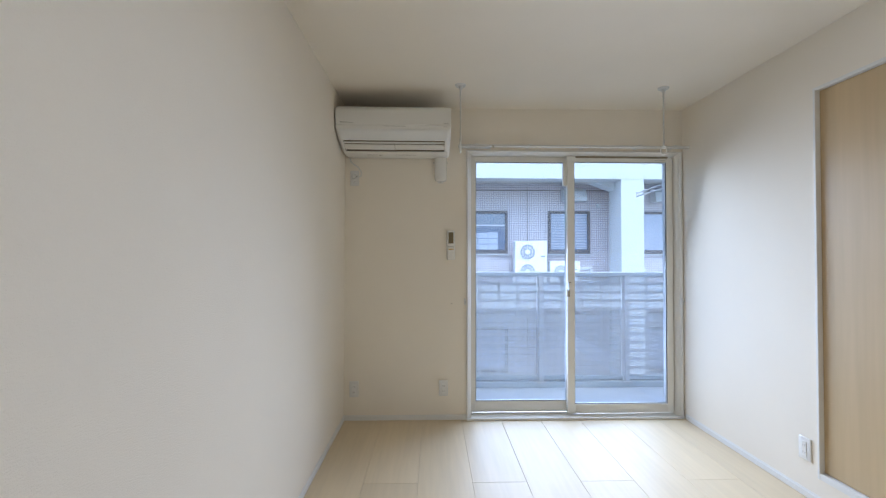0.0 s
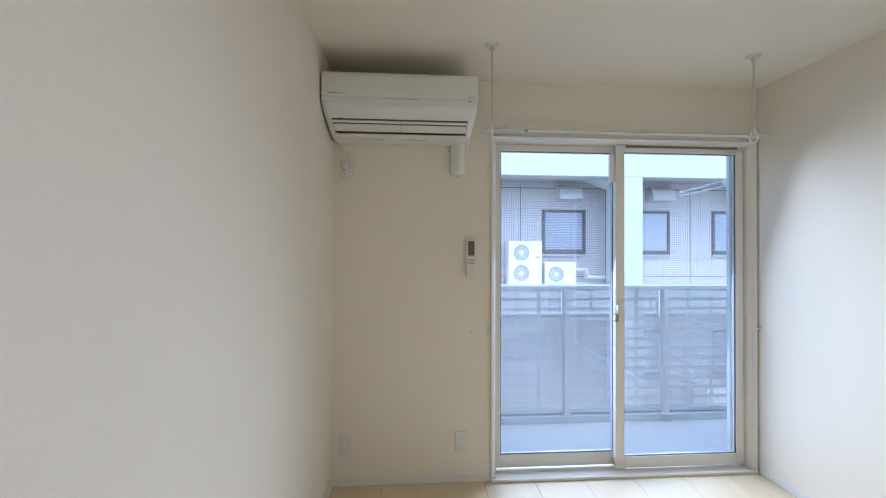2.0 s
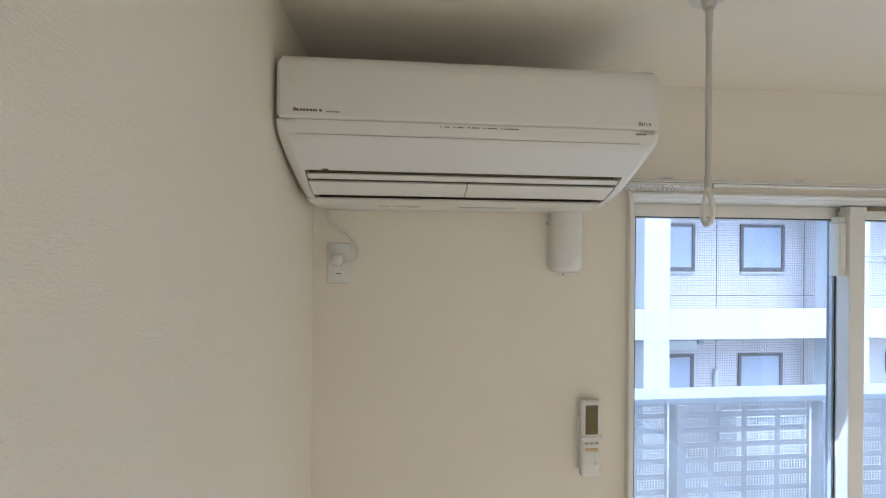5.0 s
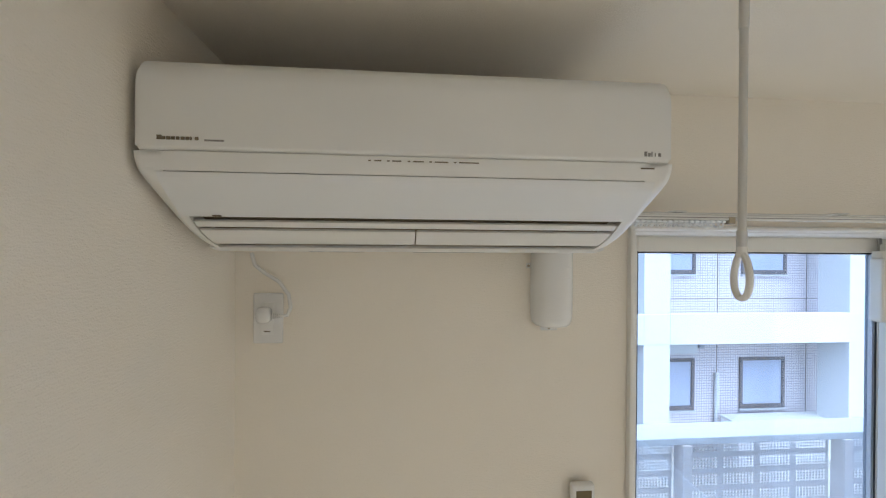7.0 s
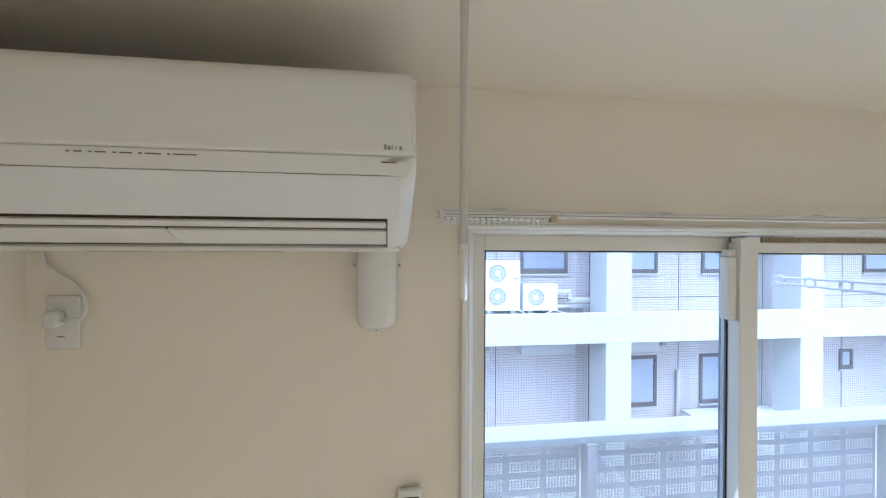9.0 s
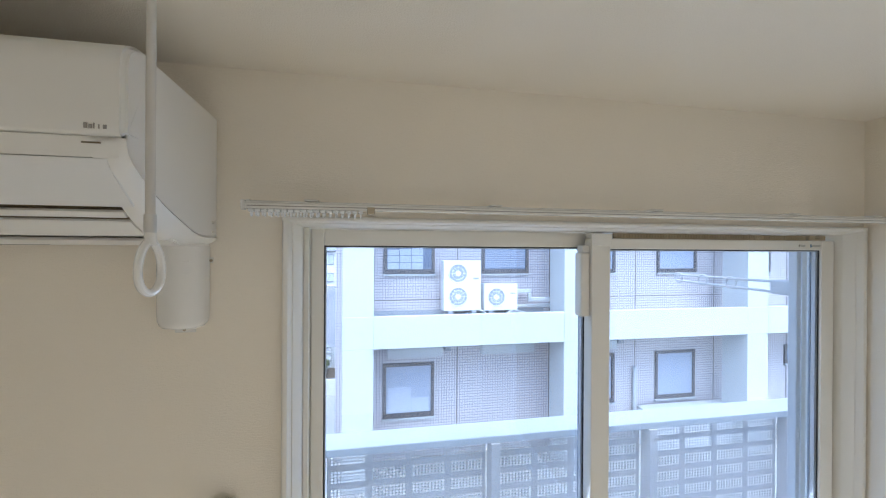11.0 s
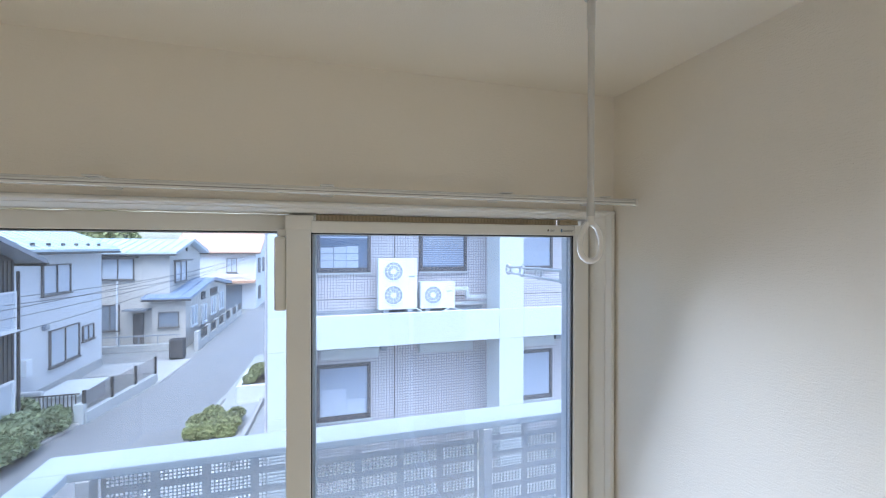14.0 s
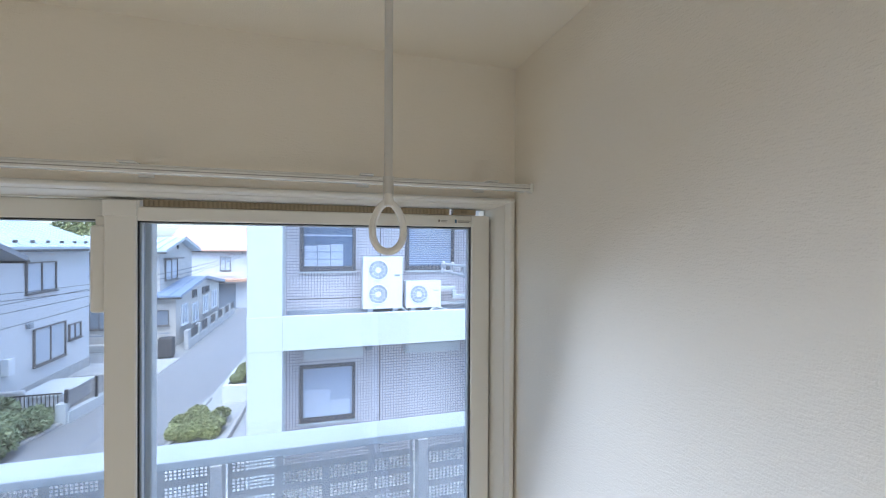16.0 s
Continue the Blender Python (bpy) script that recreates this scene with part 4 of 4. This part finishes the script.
sheet_poly("pavement", [(-2.15, 18.0), (-1.9, 24.1), (0.1, 24.1), (0.1, 5.0), (-2.2, 5.0), (-2.5, 12.0)], G + 0.05, M_PAVE, "pale concrete apron beside the building", "pavement", 0.09)
sheet_poly("pavement", [(-12.0, 24.3), (-5.0, 24.3), (-4.96, 20.7), (-5.3, 20.7), (-5.6, 22.3), (-12.0, 22.3)], G + 0.03, M_KERB, "grey concrete forecourt between the houses", "pavement", 0.06)


def kerb(p, q, w, z1, mat=None, name="kerb", label="weathered concrete kerb"):
    p, q = Vector((*p, 0)), Vector((*q, 0))
    d = (q - p).normalized()
    s = Vector((-d.y, d.x, 0)) * w / 2
    bm = bmesh.new()
    lo = [bm.verts.new(v + Vector((0, 0, G - 0.05))) for v in (p + s, p - s, q - s, q + s)]
    hi = [bm.verts.new(v + Vector((0, 0, z1))) for v in (p + s, p - s, q - s, q + s)]
    bm.faces.new(lo[::-1]), bm.faces.new(hi)
    for k in range(4):
        bm.faces.new((lo[k], lo[(k + 1) % 4], hi[(k + 1) % 4], hi[k]))
    bmesh.ops.recalc_face_normals(bm, faces=bm.faces)
    bmesh.ops.bevel(bm, geom=list(bm.edges), offset=0.02, segments=1, affect="EDGES")
    return solid(name, bm, mat or M_KERB, (p.x, p.y, G), label, "kerb", "structure")


kerb((-6.5, 13.9), (-5.86, 17.0), 0.16, G + 0.09)
kerb((-5.1, 20.8), (-4.95, 24.2), 0.35, G + 0.06)
kerb((-2.45, 12.2), (-2.1, 18.0), 0.14, G + 0.13)
kerb((-0.95, 13.0), (-0.78, 17.38), 0.12, G + 0.2)


def gable_house(name, label, x0, x1, y0, y1, ze, rise, axis, wall_mat, roof_mat, over=0.45, z0=G, ribs=0.0):
    """A house with a gabled roof whose ridge runs along the axis."""
    h = thing(name, ((x0 + x1) / 2, (y0 + y1) / 2, z0), label, "house")
    if axis == "y":
        m = (x0 + x1) / 2
        pts = [(x0, z0), (x1, z0), (x1, ze), (m, ze + rise), (x0, ze)]
        part("wall", prism(pts, "y", y0, y1), wall_mat, h)
        half, a, b = (x1 - x0) / 2, y0 - over, y1 + over
    else:
        m = (y0 + y1) / 2
        pts = [(y0, z0), (y1, z0), (y1, ze), (m, ze + rise), (y0, ze)]
        part("wall", prism(pts, "x", x0, x1), wall_mat, h)
        half, a, b = (y1 - y0) / 2, x0 - over, x1 + over
    k = rise / half
    for s in (-1, 1):
        prof = [(m, ze + rise + 0.03), (m + s * (half + over), ze - k * over + 0.03), (m + s * (half + over), ze - k * over + 0.16), (m, ze + rise + 0.16)]
        r = part("roof", prism(prof, axis, a, b), roof_mat, h)
        if ribs:
            n = int((b - a) / ribs)
            for i in range(n + 1):
                u = a + (b - a) * i / n
                rp = [(m, ze + rise + 0.16), (m + s * (half + over), ze - k * over + 0.16), (m + s * (half + over), ze - k * over + 0.20), (m, ze + rise + 0.20)]
                part("roof_rib", prism(rp, axis, u - 0.015, u + 0.015), roof_mat, r)
        e = m + s * (half + over)
        gut = [(e - 0.06, ze - k * over - 0.02), (e + 0.06, ze - k * over - 0.02), (e + 0.06, ze - k * over + 0.07), (e - 0.06, ze - k * over + 0.07)]
        part("gutter", prism(gut, axis, a, b), M_FENCE, h)
    return h


def house_window(h, face, u0, u1, z0, z1, at, frame_mat=None, glass=None, split=True, label=""):
    """A framed window on a house wall: face 'x' (plane x=at, u along y, seen from +x) or 'y' (plane y=at, u along x, seen from -y)."""
    frame_mat, glass = frame_mat or M_HFRAME, glass or M_HCURT
    t = 0.045

    def bx(a, b, c, d, n0, n1):
        return (at + n0, at + n1, a, b, c, d) if face == "x" else (a, b, at - n1, at - n0, c, d)
    bars = [bx(u0, u0 + t, z0, z1, 0.001, 0.08), bx(u1 - t, u1, z0, z1, 0.001, 0.08), bx(u0 + t, u1 - t, z0, z0 + t, 0.002, 0.079), bx(u0 + t, u1 - t, z1 - t, z1, 0.002, 0.079)]
    if split:
        m = (u0 + u1) / 2
        bars.append(bx(m - t / 2, m + t / 2, z0 + t, z1 - t, 0.004, 0.07))
    w = part("window", boxes(*bars), frame_mat, h, label)
    part("pane", boxes(bx(u0 + t, u1 - t, z0 + t, z1 - t, 0.001, 0.03)), glass, w)
    part("sill", boxes(bx(u0 - 0.04, u1 + 0.04, z0 - 0.05, z0 - 0.003, 0.001, 0.12)), frame_mat, w)
    return w


# dark corrugated house by the lane
h0 = gable_house("house", "dark corrugated metal clad house by the lane", -14.0, -6.75, 9.0, 15.9, 1.62, 1.2, "x", M_HDARK, M_ROOFK, 0.5)
for k in range(46):
    y = 9.05 + k * 0.15
    part("siding_rib", boxes((-6.75, -6.72, y, y + 0.07, G, 1.6)), M_HDARK, h0)
house_window(h0, "x", 14.0, 15.82, -0.25, 0.78, -6.71, M_HFRAMEW)
house_window(h0, "x", 14.0, 15.75, -2.85, -1.58, -6.71, M_HFRAMEW)
part("downpipe", rod((-6.68, 15.96, G), (-6.68, 15.96, 1.3), 0.04, None, 8), M_FENCE, h0)

# white two-storey house
h1 = gable_house("house", "white two-storey house with a pale green metal roof", -15.5, -8.27, 16.9, 24.06, 1.92, 1.5, "y", M_HWHITE, M_ROOFG, 0.5, ribs=0.45)
house_window(h1, "x", 19.9, 21.6, 0.22, 1.32, -8.27)
house_window(h1, "x", 20.3, 22.2, -2.42, -1.08, -8.27)
house_window(h1, "x", 22.45, 23.3, -1.93, -1.30, -8.27)
part("plinth", boxes((-8.27, -8.24, 16.9, 24.06, G, G + 0.4)), M_KERB, h1)
part("wall_lamp", boxes((-8.26, -8.1, 19.9, 20.1, -1.0, -0.8), bevel=0.04), M_FAN, h1)
for k in range(8):
    part("snow_guard", boxes((-8.05, -7.97, 17.2 + k * 0.85, 17.35 + k * 0.85, 2.0, 2.1), bevel=0.02), M_FENCE, h1)
part("meter_box", boxes((-8.26, -8.05, 18.75, 19.05, -2.3, -1.75), bevel=0.02), M_UNIT, h1)

# beige house with its one-storey wing
h2 = gable_house("house", "beige two-storey house with a ribbed metal roof", -14.0, -6.67, 27.5, 33.2, 1.62, 0.66, "x", M_HBEIGE, M_ROOFG, 0.45, ribs=0.45)
house_window(h2, "y", -9.75, -8.3, 0.25, 1.35, 27.5)
house_window(h2, "x", 28.2, 30.2, 0.0, 1.15, -6.67)
house_window(h2, "y", -9.8, -8.95, -2.4, -1.05, 27.5, glass=M_HGLASS)
part("window_hood", boxes((-9.9, -8.1, 27.1, 27.5, 1.36, 1.46)), M_HFRAME, h2)
part("window_hood", boxes((-6.67, -6.3, 28.05, 30.35, 1.16, 1.24)), M_HFRAME, h2)
part("door", boxes((-8.35, -7.85, 27.44, 27.5, -3.3, -1.55), bevel=0.01), M_HFRAME, h2, "dark entrance door")
part("door_hood", boxes((-8.6, -7.5, 26.8, 27.5, -1.35, -1.27)), M_ROOFK, h2)
part("downpipe", rod((-9.05, 27.44, G), (-9.05, 27.44, 0.2), 0.05, None, 8), M_HFRAMEW, h2)
part("gable_vent", rod((-6.67, 30.35, 1.86), (-6.62, 30.35, 1.86), 0.16, None, 6), M_FENCE, h2)
wing = gable_house("house_wing", "low beige wing with a blue metal roof", -7.3, -5.75, 26.9, 36.5, -0.78, 0.62, "x", M_HBEIGE, M_ROOFB, 0.35, ribs=0.5)
house_window(wing, "y", -7.0, -6.05, -2.24, -1.44, 26.9, glass=M_HGLASS, split=False)
for y0, w, z0, z1 in ((26.3, 1.1, -2.3, -1.2), (28.3, 1.2, -2.5, -1.4), (30.6, 1.2, -2.3, -1.2), (32.9, 1.2, -2.3, -1.1)):
    house_window(wing, "x", y0 + 1.4, y0 + w + 1.4, z0 - 0.12, z1 - 0.12, -5.75, M_HFRAMEW)
for y0 in (28.4, 30.5, 31.4):
    house_window(wing, "x", y0 + 1.4, y0 + 2.1, -1.12, -0.72, -5.75, glass=M_HGLASS)
low = thing("garden_wall", (-5.0, 30.0, G), "low block wall with dark fence panels along the lane", "garden wall")
for k in range(6):
    y = 26.0 + k * 2.0
    part("pillar", boxes((-5.12, -4.92, y, y + 0.5, G, G + 1.0), bevel=0.02), M_KERB, low)
    part("base", boxes((-5.1, -4.94, y + 0.5, y + 2.0, G, G + 0.45), bevel=0.02), M_KERB, low)
    part("panel", boxes((-5.05, -5.0, y + 0.5, y + 2.0, G + 0.47, G + 0.95)), M_FENCE, low)
part("rail", boxes((-9.6, -5.9, 26.55, 26.6, -2.62, -2.56)), M_FAN, low)
for k in range(5):
    part("post", boxes((-9.5 + k * 0.85, -9.45 + k * 0.85, 26.55, 26.6, G, -2.6)), M_FAN, low)
part("step", boxes((-9.6, -5.9, 26.5, 26.9, G, G + 0.35), bevel=0.02), M_KERB, low)
cage = thing("black_cage", (-5.48, 24.7, G), "black waste cage on the forecourt", "cage")
part("cage_body", boxes((-5.78, -5.18, 24.45, 24.95, G + 0.06, G + 0.95), bevel=0.03), M_FENCE, cage)
for k in range(6):
    part("bar", boxes((-5.73 + k * 0.1, -5.70 + k * 0.1, 24.42, 24.46, G + 0.08, G + 0.93)), M_HFRAME, cage)
for x in (-5.73, -5.23):
    part("wheel", rod((x - 0.03, 24.7, G + 0.06), (x + 0.03, 24.7, G + 0.06), 0.06, None, 12), M_FENCE, cage)

# far white house with the orange roof, and others down the lane
h3 = gable_house("house", "white house with an orange tile roof", -10.5, -4.3, 41.0, 50.0, 1.55, 1.9, "x", M_HWHITE, M_ROOFO, 0.4)
house_window(h3, "y", -6.6, -5.8, -0.2, 1.0, 41.0)
house_window(h3, "x", 42.0, 43.2, -0.3, 1.0, -4.3)
house_window(h3, "x", 45.0, 46.2, -0.3, 1.0, -4.3)
house_window(h3, "x", 42.2, 43.4, -2.6, -1.5, -4.3)
part("porch_roof", boxes((-8.2, -4.3, 39.6, 41.0, -1.05, -0.85)), M_ROOFO, h3, "small orange porch roof")
part("porch_wall", boxes((-8.0, -7.8, 39.8, 41.0, G, -1.05)), M_HBEIGE, h3)
part("porch_door", boxes((-7.0, -5.4, 40.9, 41.0, G, -1.3)), M_HGLASS, h3)
part("sign_board", boxes((-6.9, -5.0, 40.92, 40.98, -0.62, -0.32)), M_HFRAMEW, h3)
h4 = gable_house("house", "pale house at the far end of the lane", -6.5, 2.5, 62.0, 70.0, 1.6, 2.0, "x", M_HWHITE, M_ROOFK, 0.4)
house_window(h4, "y", -4.4, -3.2, -0.4, 1.0, 62.0)
house_window(h4, "y", -4.4, -3.2, -2.8, -1.6, 62.0)

# railing and slatted fence round the white house's yard
fence = thing("yard_fence", (-5.8, 17.1, G), "black railing and slatted fence on a concrete kerb", "fence")
part("kerb_wall", boxes((-9.2, -5.92, 17.02, 17.18, G, G + 0.35), bevel=0.015), M_KERB, fence)
part("corner_post", boxes((-5.96, -5.70, 16.98, 17.22, G, G + 0.62), bevel=0.02), M_CONC, fence, "white concrete corner post")
for z in (G + 0.42, G + 0.90):
    part("rail", boxes((-9.2, -5.85, 17.08, 17.12, z, z + 0.04)), M_FENCE, fence)
for k in range(33):
    part("bar", boxes((-9.15 + k * 0.1, -9.13 + k * 0.1, 17.09, 17.11, G + 0.36, G + 0.9)), M_FENCE, fence)
F0, F1 = Vector((-5.74, 17.1, 0)), Vector((-5.15, 20.95, 0))


def along(name, t0, t1, w, z0, z1, mat):
    d = (F1 - F0).normalized()
    s = Vector((-d.y, d.x, 0)) * w / 2
    a, b = F0.lerp(F1, t0), F0.lerp(F1, t1)
    c = [a + s, a - s, b - s, b + s]
    return part(name, prism([(v.x, v.y) for v in c], "z", z0, z1), mat, fence)


along("kerb_wall", 0.0, 1.0, 0.18, G, G + 0.34, M_CONC)
for k in range(4):
    along("post", k / 3 - 0.006, k / 3 + 0.012, 0.07, G + 0.34, G + 1.02, M_FENCE)
for k in range(12):
    along("slat", 0.0, 1.0, 0.02, G + 0.42 + k * 0.048, G + 0.438 + k * 0.048, M_HFRAME)
bin_ = thing("storage_box", (-7.0, 19.0, G), "low white storage box with a lid", "storage box")
part("body", boxes((-7.5, -6.4, 18.2, 20.0, G, G + 0.5), bevel=0.03), M_HWHITE, bin_)
part("lid", boxes((-7.58, -6.32, 18.12, 20.08, G + 0.5, G + 0.58), bevel=0.02), M_CONC, bin_)
low2 = solid("yard_wall", boxes((-8.2, -7.0, 17.55, 17.7, G, G + 0.95), bevel=0.07, seg=3), M_HWHITE, (-7.6, 17.6, G), "low white rendered yard wall", "garden wall")
unit2 = thing("step_block", (-6.9, 15.2, G), "pale weathered concrete block in the weeds", "concrete block")
part("block", boxes((-7.2, -6.55, 14.9, 15.7, G, G + 0.35), bevel=0.03), M_CONC, unit2)
part("cap", boxes((-7.25, -6.5, 14.85, 15.75, G + 0.35, G + 0.4), bevel=0.015), M_CONC, unit2)

# planter and pierced block by the building's corner
planter = thing("planter_wall", (-1.0, 18.5, G), "white planter wall by the building", "planter")
part("wall", boxes((-1.60, -0.15, 17.4, 17.56, G, G + 0.64), bevel=0.02), M_OUTWALL, planter)
part("wall", boxes((-1.60, -1.46, 17.56, 19.6, G, G + 0.64), bevel=0.02), M_OUTWALL, planter)
part("soil", boxes((-1.46, -0.15, 17.56, 19.6, G, G + 0.52)), M_BARK, planter)
pierced = thing("pierced_block_wall", (-0.6, 20.5, G + 0.52), "white pierced concrete blocks", "block wall")
for i in range(2):
    for j in range(3):
        part("block", frame_bars(-0.98 + i * 0.4, -0.6 + i * 0.4, 19.3, 19.45, G + 0.52 + j * 0.3, G + 0.8 + j * 0.3, (0.07, 0.07, 0.06, 0.06), 0.012), M_CONC, pierced)


def shrub(name, label, blobs, leaf, n, mat, z0, seed):
    """A low shrub: short stems and a crown of many small leaves in uneven clumps."""
    rnd = random.Random(seed)
    cx, cy = sum(b[0] for b in blobs) / len(blobs), sum(b[1] for b in blobs) / len(blobs)
    t = thing(name, (cx, cy, z0), label, "shrub")
    bm = bmesh.new()
    for bx, by, bz, r in blobs:
        for k in range(3):
            rod((bx + rnd.uniform(-0.1, 0.1), by + rnd.uniform(-0.1, 0.1), z0), (bx + rnd.uniform(-r, r) * 0.6, by + rnd.uniform(-r, r) * 0.6, bz), 0.02, bm, 5, 0.006)
    part("stem", bm, M_BARK, t)
    verts, faces = [], []
    for k in range(n):
        bx, by, bz, r = blobs[rnd.randrange(len(blobs))]
        d = Vector((rnd.gauss(0, 1), rnd.gauss(0, 1), rnd.gauss(0.25, 0.8))).normalized() * r * (0.55 + 0.5 * rnd.random() ** 0.6)
        p = Vector((bx, by, bz)) + Vector((d.x, d.y, d.z * 0.75))
        if p.z < z0 + 0.03:
            continue
        a = Vector((rnd.gauss(0, 1), rnd.gauss(0, 1), rnd.gauss(0, 0.6))).normalized()
        b = a.cross(Vector((rnd.gauss(0, 1), rnd.gauss(0, 1), rnd.gauss(0, 1)))).normalized()
        s = leaf * rnd.uniform(0.6, 1.4)
        i = len(verts)
        verts += [p - a * s, p + b * s * 0.45 + Vector((0, 0, s * 0.12)), p + a * s, p - b * s * 0.45 + Vector((0, 0, s * 0.12))]
        faces.append((i, i + 1, i + 2, i + 3))
    crown = sheet("crown", verts, faces, mat, t)
    crown["kind"] = "stuff"
    return t


rs = random.Random(5)
shrub("hedge", "clipped green azalea hedge by the lane", [(-2.22 + 0.26 * (k % 4) + rs.uniform(-0.12, 0.12), 14.75 + 0.24 * (k // 4) + rs.uniform(-0.12, 0.12), G + 0.20 + rs.uniform(-0.08, 0.14), 0.26) for k in range(26)], 0.05, 15000, M_LEAF, G + 0.05, 11)
shrub("shrub", "small green shrub in the planter", [(-1.25, 17.95, G + 0.72, 0.22), (-1.1, 18.3, G + 0.84, 0.24), (-0.95, 18.7, G + 0.88, 0.26), (-1.15, 18.9, G + 0.80, 0.24)], 0.045, 3500, M_LEAF, G + 0.52, 12)
shrub("weeds", "unkempt weeds and creepers along the yard fence", [(-6.2 - 0.45 * rs.random() * k / 3, 14.2 + 0.27 * k, G + 0.25 + 0.4 * rs.random(), 0.5) for k in range(11)], 0.075, 9000, M_LEAF2, G, 13)
shrub("weeds", "low weeds behind the kerb", [(-7.6 + rs.uniform(-0.6, 0.6), 14.3 + 0.25 * k, G + 0.3 + 0.3 * rs.random(), 0.5) for k in range(11)], 0.075, 7000, M_LEAF2, G, 14)


def far_tree(x, y, h, seed):
    rnd = random.Random(seed)
    t = thing("tree", (x, y, G), "dark green tree far behind the houses", "tree", "far trees")
    part("trunk", rod((x, y, G), (x, y, G + h * 0.6), 0.25, None, 8, 0.1), M_BARK, t)
    verts, faces = [], []
    for k in range(2600):
        u = rnd.random()
        r = h * 0.32 * (1 - u * 0.6)
        a, q = rnd.uniform(0, 6.28), rnd.random() ** 0.5
        p = Vector((x + r * q * math.cos(a), y + r * q * math.sin(a), G + h * (0.3 + 0.7 * u) + rnd.gauss(0, 0.3)))
        d, e = Vector((rnd.gauss(0, 1), rnd.gauss(0, 1), rnd.gauss(0, 1))).normalized(), Vector((rnd.gauss(0, 1), rnd.gauss(0, 1), rnd.gauss(0, 1))).normalized()
        i = len(verts)
        verts += [p - d * 0.35, p + e * 0.2, p + d * 0.35, p - e * 0.2]
        faces.append((i, i + 1, i + 2, i + 3))
    sheet("crown", verts, faces, M_LEAF, t)["kind"] = "stuff"


for k, (x, y, h) in enumerate(((-33, 62, 11.5), (-28, 66, 12.0), (-24, 64, 11.0), (-38, 60, 11.0))):
    far_tree(x, y, h, 30 + k)

# overhead cables
for k, (za, ya, zb, sag) in enumerate(((-0.35, 13.2, 1.35, 0.30), (0.10, 13.8, 1.45, 0.35), (0.32, 14.6, 1.50, 0.25), (0.45, 15.2, 1.25, 0.45), (0.62, 15.6, 1.48, 0.40))):
    p, q = (-6.71, ya, za), (-4.4, 40.98, zb)
    p, q = Vector(p), Vector(q)
    pts = [p.lerp(q, t) - Vector((0, 0, sag * 4 * t * (1 - t))) for t in np.linspace(0, 1, 17)]
    solid("overhead_cable", tube(pts, 0.009, 5), M_WIRE, p, "thin black overhead cable", "cable", group="overhead cables")


# ---- floor planks, piece by piece
def plank(x0, x1, y0, y1):
    ob = mesh_object("plank", boxes((x0 + 0.0006, x1 - 0.0006, y0 + 0.0006, y1 - 0.0006, -0.0113, 0.0), bevel=0.0012, seg=1), M_FLOOR, (0, 0, 0), floor)
    return ob


SEAMS = [XL] + [-0.338 + 0.302 * k for k in range(8)] + [XR]
for k, (x0, x1) in enumerate(zip(SEAMS[:-1], SEAMS[1:])):
    ends = [YN] + [e for e in ((2.153, 0.335, -1.483) if k % 2 else (1.244, -0.574)) if YS < e < YN] + [YS]
    for y1, y0 in zip(ends[:-1], ends[1:]):
        plank(x0, x1, y0, y1)
